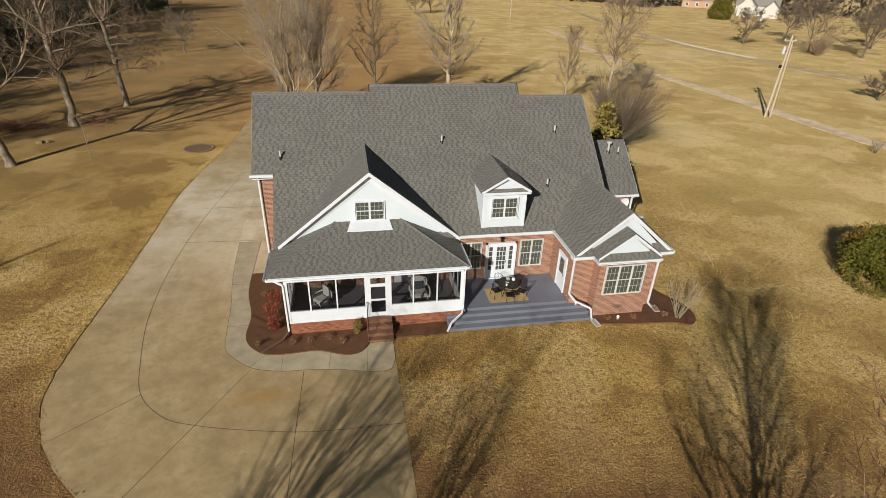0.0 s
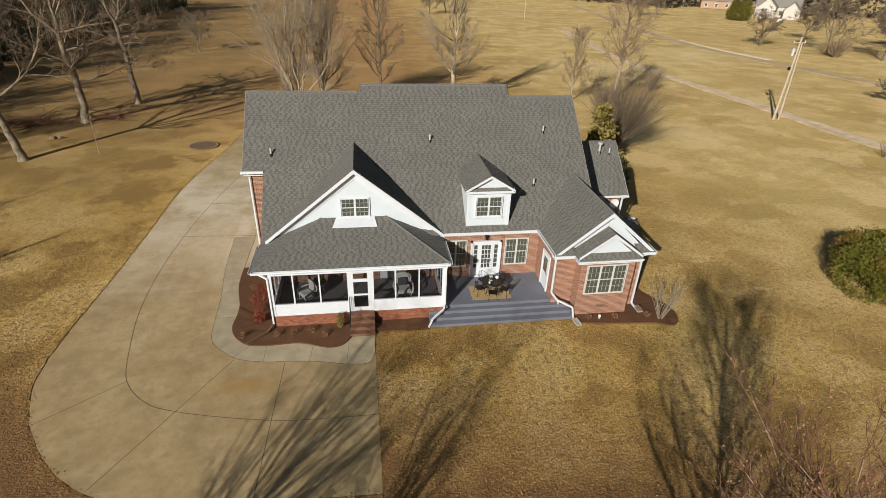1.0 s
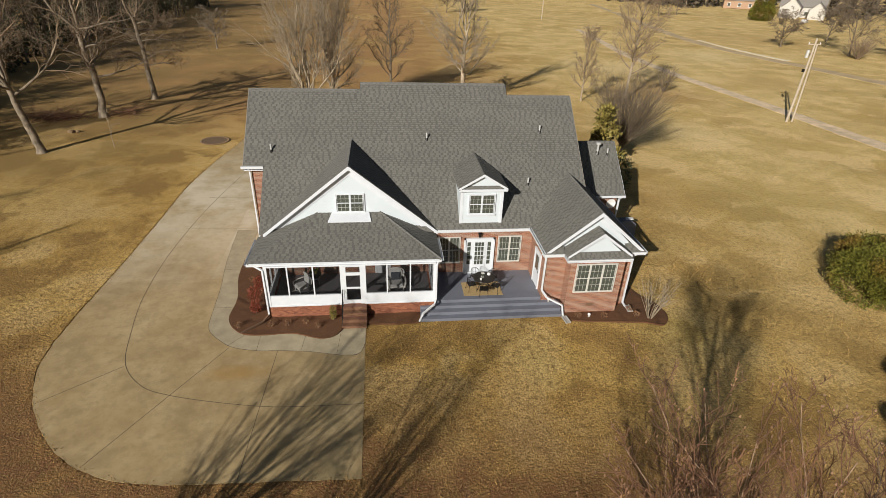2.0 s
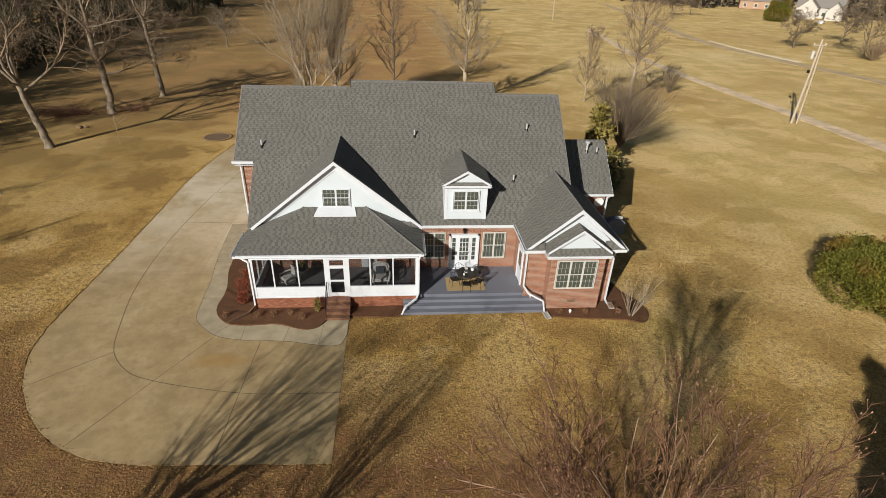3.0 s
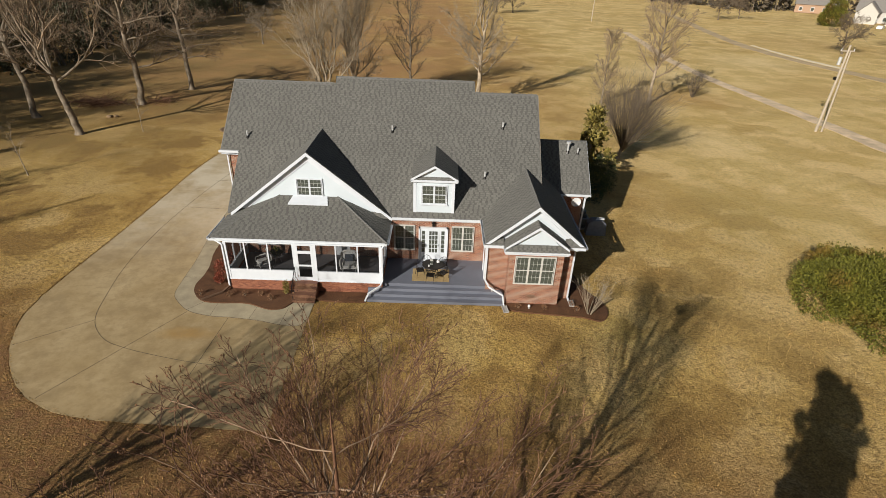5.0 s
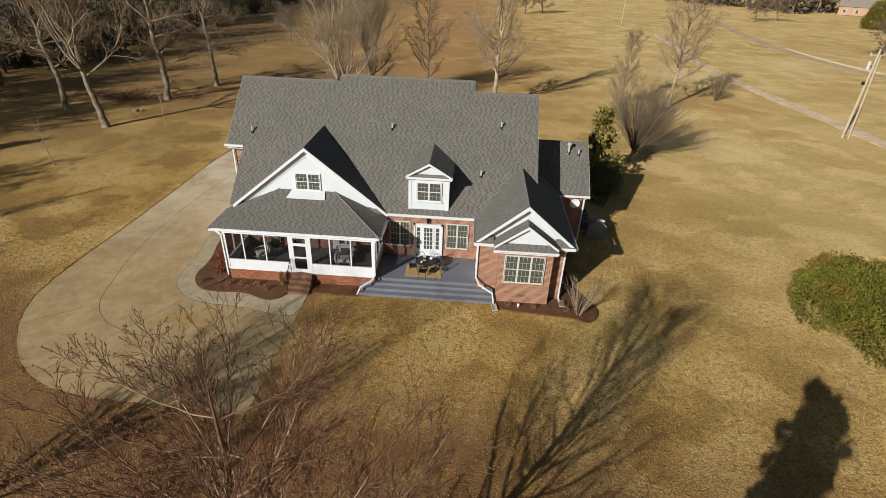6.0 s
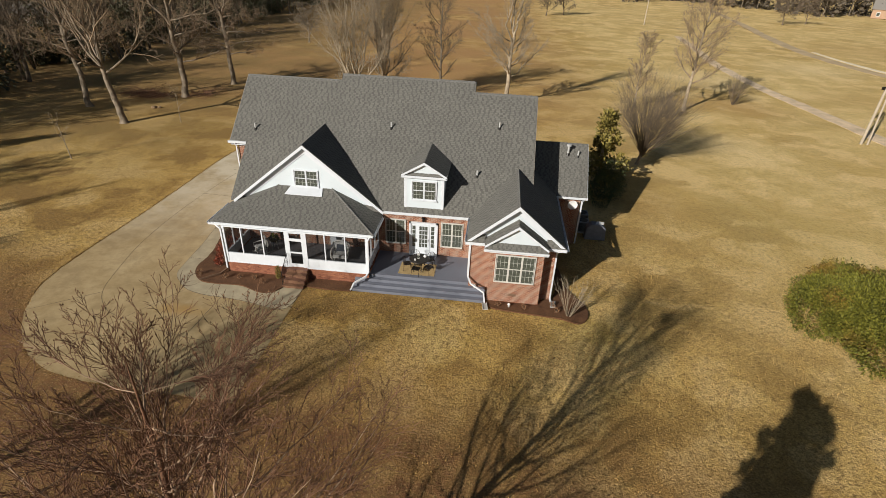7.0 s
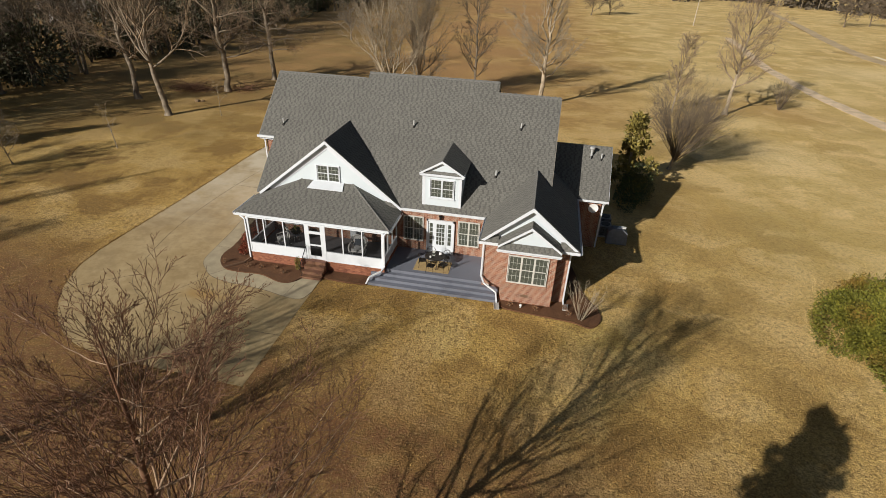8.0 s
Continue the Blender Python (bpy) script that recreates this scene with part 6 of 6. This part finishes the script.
for k, a in enumerate((40, 118, 195, 262, 325)):
    x, y = 3.78 + 0.78 * math.cos(radians(a)), 2.15 + 0.74 * math.sin(radians(a))
    on_rug = 2.55 < x < 4.8 and 1.38 < y < 2.8
    iron_chair((x, y, DZ0 + (0.018 if on_rug else 0.003)), a - 90, "dark wrought-iron patio chair beside the round table")
TT = DZ0 + 0.018 + 0.735
pot = thing("lantern", "small cream table lantern on the patio table", "lantern", (3.70, 2.2, TT))
part("base", box(B(), (-0.08, -0.08, 0), (0.08, 0.08, 0.03)), CREAM, pot)
part("glass", box(B(), (-0.06, -0.06, 0.03), (0.06, 0.06, 0.24)), GLASS, pot)
part("cap", prism(B(), [(-0.09, -0.09, 0.24), (0.09, -0.09, 0.24), (0.09, 0.09, 0.24), (-0.09, 0.09, 0.24)], (0, 0, 0.04)), CREAM, pot)
bm = tube(B(), [(4.1, 2.35, TT), (4.1, 2.35, TT + 0.05), (4.1, 2.35, TT + 0.16)], [0.06, 0.11, 0.09], 12)
solid("bowl", bm, CERAMIC, "white ceramic bowl on the patio table", "bowl", smooth=True)
bm = tube(B(), [(3.55, 1.85, TT), (3.55, 1.85, TT + 0.12)], [0.05, 0.06], 10)
solid("mug", bm, CERAMIC, "white mug on the patio table", "mug", smooth=True)


def wicker_chair(at, turn, label, rockers=True, dark=False):
    ch = thing("porch_chair", label, "chair", at, turn, "white chairs in the screened porch")
    part("seat", bevelled(box(B(), (-0.33, -0.32, 0.34), (0.33, 0.32, 0.42)), 0.02), WICKER, ch)
    part("cushion", bevelled(box(B(), (-0.29, -0.3, 0.42), (0.29, 0.26, 0.52)), 0.03), CUSHION, ch)
    bm = B()
    outer = [Vector((0.40 * math.cos(a), 0.34 + 0.08 * math.cos(a * 2), 0.75 + 0.42 * math.sin(a))) for a in [radians(d) for d in range(-30, 211, 15)]]
    tube(bm, outer, 0.035, 8)
    part("back_frame", bm, WICKER, ch)
    part("backrest", prism(B(), [(-0.3, 0.3, 0.5), (0.3, 0.3, 0.5), (0.34, 0.36, 0.8), (0.22, 0.38, 1.1), (-0.22, 0.38, 1.1), (-0.34, 0.36, 0.8)], (0, 0.04, 0)), CUSHION, ch)
    if dark:
        part("throw_pillow", bevelled(prism(B(), [(-0.19, 0.12, 0.53), (0.19, 0.12, 0.53), (0.19, 0.25, 0.9), (-0.19, 0.25, 0.9)], (0, 0.05, 0)), 0.02), CLOTH, ch, "dark square throw pillow")
    for s in (-1, 1):
        part("arm", tube(B(), [(s * 0.36, 0.33, 0.7), (s * 0.42, 0.0, 0.66), (s * 0.38, -0.33, 0.62), (s * 0.34, -0.34, 0.36)], 0.04, 8), WICKER, ch)
        for y in (-0.28, 0.28):
            part("leg", tube(B(), [(s * 0.3, y, 0.06), (s * 0.3, y, 0.36)], 0.025, 6), WICKER, ch)
        if rockers:
            part("rocker", tube(B(), [(s * 0.3, -0.5, 0.09), (s * 0.3, -0.2, 0.035), (s * 0.3, 0.2, 0.035), (s * 0.3, 0.5, 0.09)], 0.028, 6), WICKER, ch)
    return ch


PFZ = 0.78
wicker_chair((-6.55, 2.2, PFZ), -55, "white wicker rocking chair with a pale cushion")
wicker_chair((-1.3, 2.1, PFZ), 5, "large white wicker rocking chair with a dark square cushion", dark=True).scale = (1.3, 1.25, 1.1)
st = thing("side_table", "small white wicker side table in the porch", "table", (-5.9, 2.9, PFZ))
part("tabletop", tube(B(), [(0, 0, 0.5), (0, 0, 0.53)], 0.28, 18), WICKER, st)
for k in range(3):
    a = k * math.tau / 3
    part("leg", tube(B(), [(0.22 * math.cos(a), 0.22 * math.sin(a), 0), (0.15 * math.cos(a), 0.15 * math.sin(a), 0.5)], 0.02, 6), WICKER, st)
leafy("potted_fern", (-5.9, 2.9, PFZ + 0.53), [(0, 0, 0.24, 0.26, 0.26, 0.2)], 350, 0.16, LEAF_HOLLY, 140, "potted green fern on the side table", "plant", 0.25)

# ---- fixtures round the house ----
for k, (x, y, t) in enumerate(((8.05, -0.42, 8), (12.05, 0.42, -4))):
    sb = thing("splash_block", "pale concrete splash block under the downspout", "splash block", (x, y, 0.085), t, "splash blocks")
    part("base", bevelled(box(B(), (-0.15, -0.34, 0), (0.15, 0.3, 0.04)), 0.01), BLOCK, sb)
    for s in (-1, 1):
        part("lip", box(B(), (s * 0.15, -0.34, 0.0), (s * 0.12, 0.3, 0.085)), BLOCK, sb)


def globe(name, at, r, label):
    g = thing(name, label, "lamp", at)
    bm = B()
    bmesh.ops.create_icosphere(bm, subdivisions=3, radius=r, matrix=Matrix.Translation((0, 0, r + 0.08)))
    part("globe", bm, CERAMIC, g, smooth=True)
    part("stand", tube(B(), [(0, 0, 0), (0, 0, 0.1)], [r * 0.7, r * 0.5], 10), BLOCK, g)


globe("garden_globe", (9.45, -0.22, 0.09), 0.085, "white garden globe lamp in the mulch")
globe("step_globe", (7.35, 0.82, 0.51), 0.09, "white globe lamp on the deck step")

dish = thing("satellite_dish", "pale round satellite dish on the annex wall", "satellite dish", (13.55, 8.6, 3.1))
bm = B()
rings = []
for j in range(6):
    r = 0.34 * j / 5
    rings.append([bm.verts.new((r * math.cos(k * math.tau / 20), -0.32 + r * r * -0.45, 0.1 + r * math.sin(k * math.tau / 20))) for k in range(20)])
for a, b in zip(rings, rings[1:]):
    for k in range(20):
        if a is rings[0]:
            continue
        bm.faces.new((a[k], a[(k + 1) % 20], b[(k + 1) % 20], b[k]))
bm.faces.new(rings[1])
for v in rings[0]:
    bm.verts.remove(v)
part("reflector", bm, CERAMIC, dish, smooth=True)
part("bracket", tube(B(), [(0, 0, 0), (0, -0.2, 0.02), (0, -0.3, 0.1)], 0.025, 6), UNIT, dish)
part("feed_arm", tube(B(), [(0, -0.32, -0.22), (0, -0.62, -0.12)], 0.015, 6), UNIT, dish)

for k, (x, y) in enumerate(((15.0, 10.9), (15.1, 12.3))):
    ac = thing("air_conditioner", "grey outdoor air-conditioning unit beside the annex", "air conditioner", (x, y, 0), 0, "air-conditioning units")
    part("pad", box(B(), (-0.5, -0.5, 0), (0.5, 0.5, 0.08)), BLOCK, ac)
    part("casing", bevelled(box(B(), (-0.42, -0.42, 0.08), (0.42, 0.42, 0.9)), 0.03), UNIT, ac)
    part("fan_grille", tube(B(), [(0, 0, 0.9), (0, 0, 0.93)], [0.34, 0.32], 20), DARK, ac)
    for j in range(8):
        part("louvre", box(B(), (-0.4, -0.432, 0.16 + j * 0.085), (0.4, -0.42, 0.19 + j * 0.085)), DARK, ac)
grill = thing("covered_grill", "outdoor grill under a silver-grey cloth cover", "grill", (15.75, 9.75, 0))
part("cover", bevelled(prism(B(), [(-0.75, -0.35, 0.02), (0.75, -0.35, 0.02), (0.68, -0.3, 0.95), (0.35, -0.22, 1.2), (-0.35, -0.22, 1.2), (-0.68, -0.3, 0.95)], (0, 0.65, 0)), 0.03), TARP, grill)
# added white sheet: the sunlit tip of the grill cover put in as colour
bag = thing("lit_cover_tip", "white sheet standing for the sunlit tip of the grill cover", "tarp", (15.95, 9.85, 1.19))
part("sheet", bevelled(prism(B(), [(-0.3, -0.2, 0.0), (0.35, -0.12, 0.0), (0.42, 0.18, 0.0), (-0.1, 0.28, 0.0)], (0, 0, 0.05)), 0.015), CERAMIC, bag)

# stone ring in the side lawn
ring = thing("stone_ring", "low ring of field stones round brown soil", "stone ring", (-19.4, 32.6, 0))
part("bed", tube(B(), [(0, 0, 0.0), (0, 0, 0.07)], 1.25, 28), ASH, ring)
rng = random.Random(77)
for k in range(34):
    a = k * math.tau / 34
    bm = B()
    bmesh.ops.create_icosphere(bm, subdivisions=1, radius=0.15)
    for v in bm.verts:
        v.co = Vector((v.co.x * rng.uniform(0.8, 1.1), v.co.y * 0.95, v.co.z * 0.5))
    bm.transform(Matrix.Translation((1.35 * math.cos(a), 1.35 * math.sin(a), 0.06)) @ Matrix.Rotation(a, 4, "Z"))
    part("stone", bm, STONE, ring)
for k, (x, y, r) in enumerate(((-34.9, 35.6, 0.35), (-34.3, 35.8, 0.25))):
    bm = B()
    bmesh.ops.create_icosphere(bm, subdivisions=2, radius=r)
    for v in bm.verts:
        v.co = v.co * (1 + 0.35 * noise.noise(v.co * 4 + Vector((k, 0, 0))))
        v.co.z = max(-0.1, v.co.z * 0.6)
    bm.transform(Matrix.Translation((x, y, 0.1)))
    solid("field_stone", bm, STONE, "pale stone lying in the side lawn", "stone")

# ---- utility poles ----
pole = thing("utility_pole", "weathered timber utility pole with a transformer", "utility pole", (51.75, 40.7, 0))
part("pole", tube(B(), [(0, 0, -0.2), (0.1, 0, 5), (0.2, 0, 10.4)], [0.17, 0.15, 0.12], 10), POLE, pole)
part("crossarm", box(B(), (-0.75, -0.06, 9.65), (0.95, 0.06, 9.78)), POLE, pole)
for x in (-0.65, 0.85):
    part("insulator", tube(B(), [(x, 0, 9.78), (x, 0, 9.98)], [0.05, 0.03], 8), CERAMIC, pole)
tf = part("transformer", tube(B(), [(-0.4, 0, 8.1), (-0.4, 0, 8.15), (-0.4, 0, 8.95), (-0.4, 0, 9.05)], [0.15, 0.19, 0.19, 0.12], 14), GALV, pole, "pale grey transformer can")
part("bracket", box(B(), (-0.2, -0.03, 8.4), (0.15, 0.03, 8.5)), DARK, tf)
part("meter_box", box(B(), (-0.3, -0.12, 6.4), (-0.05, 0.12, 6.75)), DARK, pole)
guy = thing("brace_pole", "slim timber brace pole beside the utility pole", "utility pole", (52.45, 40.6, 0))
part("pole", tube(B(), [(0, 0, -0.2), (-0.12, 0, 5), (-0.28, 0.02, 9.8)], [0.12, 0.11, 0.09], 10), POLE, guy)
fp = thing("far_utility_pole", "thin dark utility pole far across the field", "utility pole", (55.3, 174.0, 0))
part("pole", tube(B(), [(0, 0, -0.2), (0, 0, 9)], [0.16, 0.12], 8), POLE, fp)
part("crossarm", box(B(), (-1, -0.06, 8.3), (1, 0.06, 8.45)), POLE, fp)


# ---- far buildings ----
SHUTTER = plain("white clapboard", (0.55, 0.515, 0.45), 0.7)
TANBRICK = plain("tan far brick", (0.42, 0.27, 0.17), 0.85)
FARROOF = plain("weathered grey far roof shingles", (0.24, 0.215, 0.185), 0.9)


def far_house(at, turn, w, d, h, roof_h, mat, label):
    hs = thing("far_house", label, "house", at, turn)
    part("wall", box(B(), (-w / 2, -d / 2, 0), (w / 2, d / 2, h)), mat, hs)
    part("gable", prism(B(), [(-w / 2, -d / 2, h), (-w / 2, d / 2, h), (-w / 2, 0, h + roof_h - 0.2)], (w, 0, 0)), mat, hs)
    for s in (-1, 1):
        part("roof", prism(B(), [(-w / 2 - 0.5, 0, h + roof_h), (w / 2 + 0.5, 0, h + roof_h), (w / 2 + 0.5, s * (d / 2 + 0.5), h - 0.25), (-w / 2 - 0.5, s * (d / 2 + 0.5), h - 0.25)], (0, 0, 0.25)), FARROOF, hs)
    for k in range(4):
        x = -w / 2 + w * (k + 0.5) / 4
        wn_ = part("window", box(B(), (x - 0.6, -d / 2 - 0.05, 1.0), (x + 0.6, -d / 2 + 0.05, 2.5)), GLASS, hs)
        part("frame", box(B(), (x - 0.75, -d / 2 - 0.04, 0.85), (x + 0.75, -d / 2 + 0.02, 2.65)), WHITE, wn_)
    return hs


far_house((186, 214, 0), -41, 17, 9, 4.6, 4.2, SHUTTER, "white clapboard house with a grey roof far across the field")
far_house((177, 209, 0), 49, 9, 7, 4.4, 3.8, SHUTTER, "white gabled front of the far clapboard house")
far_house((184, 202, 0), 49, 8, 6, 3.6, 3.2, SHUTTER, "white garage wing of the far house")
far_house((190, 262, 0), -30, 20, 10, 4.0, 4.0, TANBRICK, "far tan brick house beyond the field")
far_house((-106, 96, 0), 52, 16, 8, 3.0, 2.0, WHITE, "low white house behind the wood")
car = thing("parked_car", "white car parked at the far house", "car", (165, 184, 0), 40)
bm = B()
prism(bm, [(-2.2, -0.9, 0.35), (2.2, -0.9, 0.35), (2.2, -0.9, 0.85), (1.2, -0.9, 0.95), (0.7, -0.9, 1.45), (-1.3, -0.9, 1.45), (-2.1, -0.9, 0.95)], (0, 1.8, 0))
part("body", bevelled(bm, 0.06), CERAMIC, car)
for x in (-1.35, 1.35):
    for y in (-0.8, 0.8):
        part("wheel", tube(B(), [(x, y - 0.1, 0.33), (x, y + 0.1, 0.33)], 0.33, 14), BLACK, car)
for y in (-0.91, 0.9):
    part("side_window", box(B(), (-1.2, y, 0.98), (0.75, y + 0.01, 1.36)), GLASS, car)
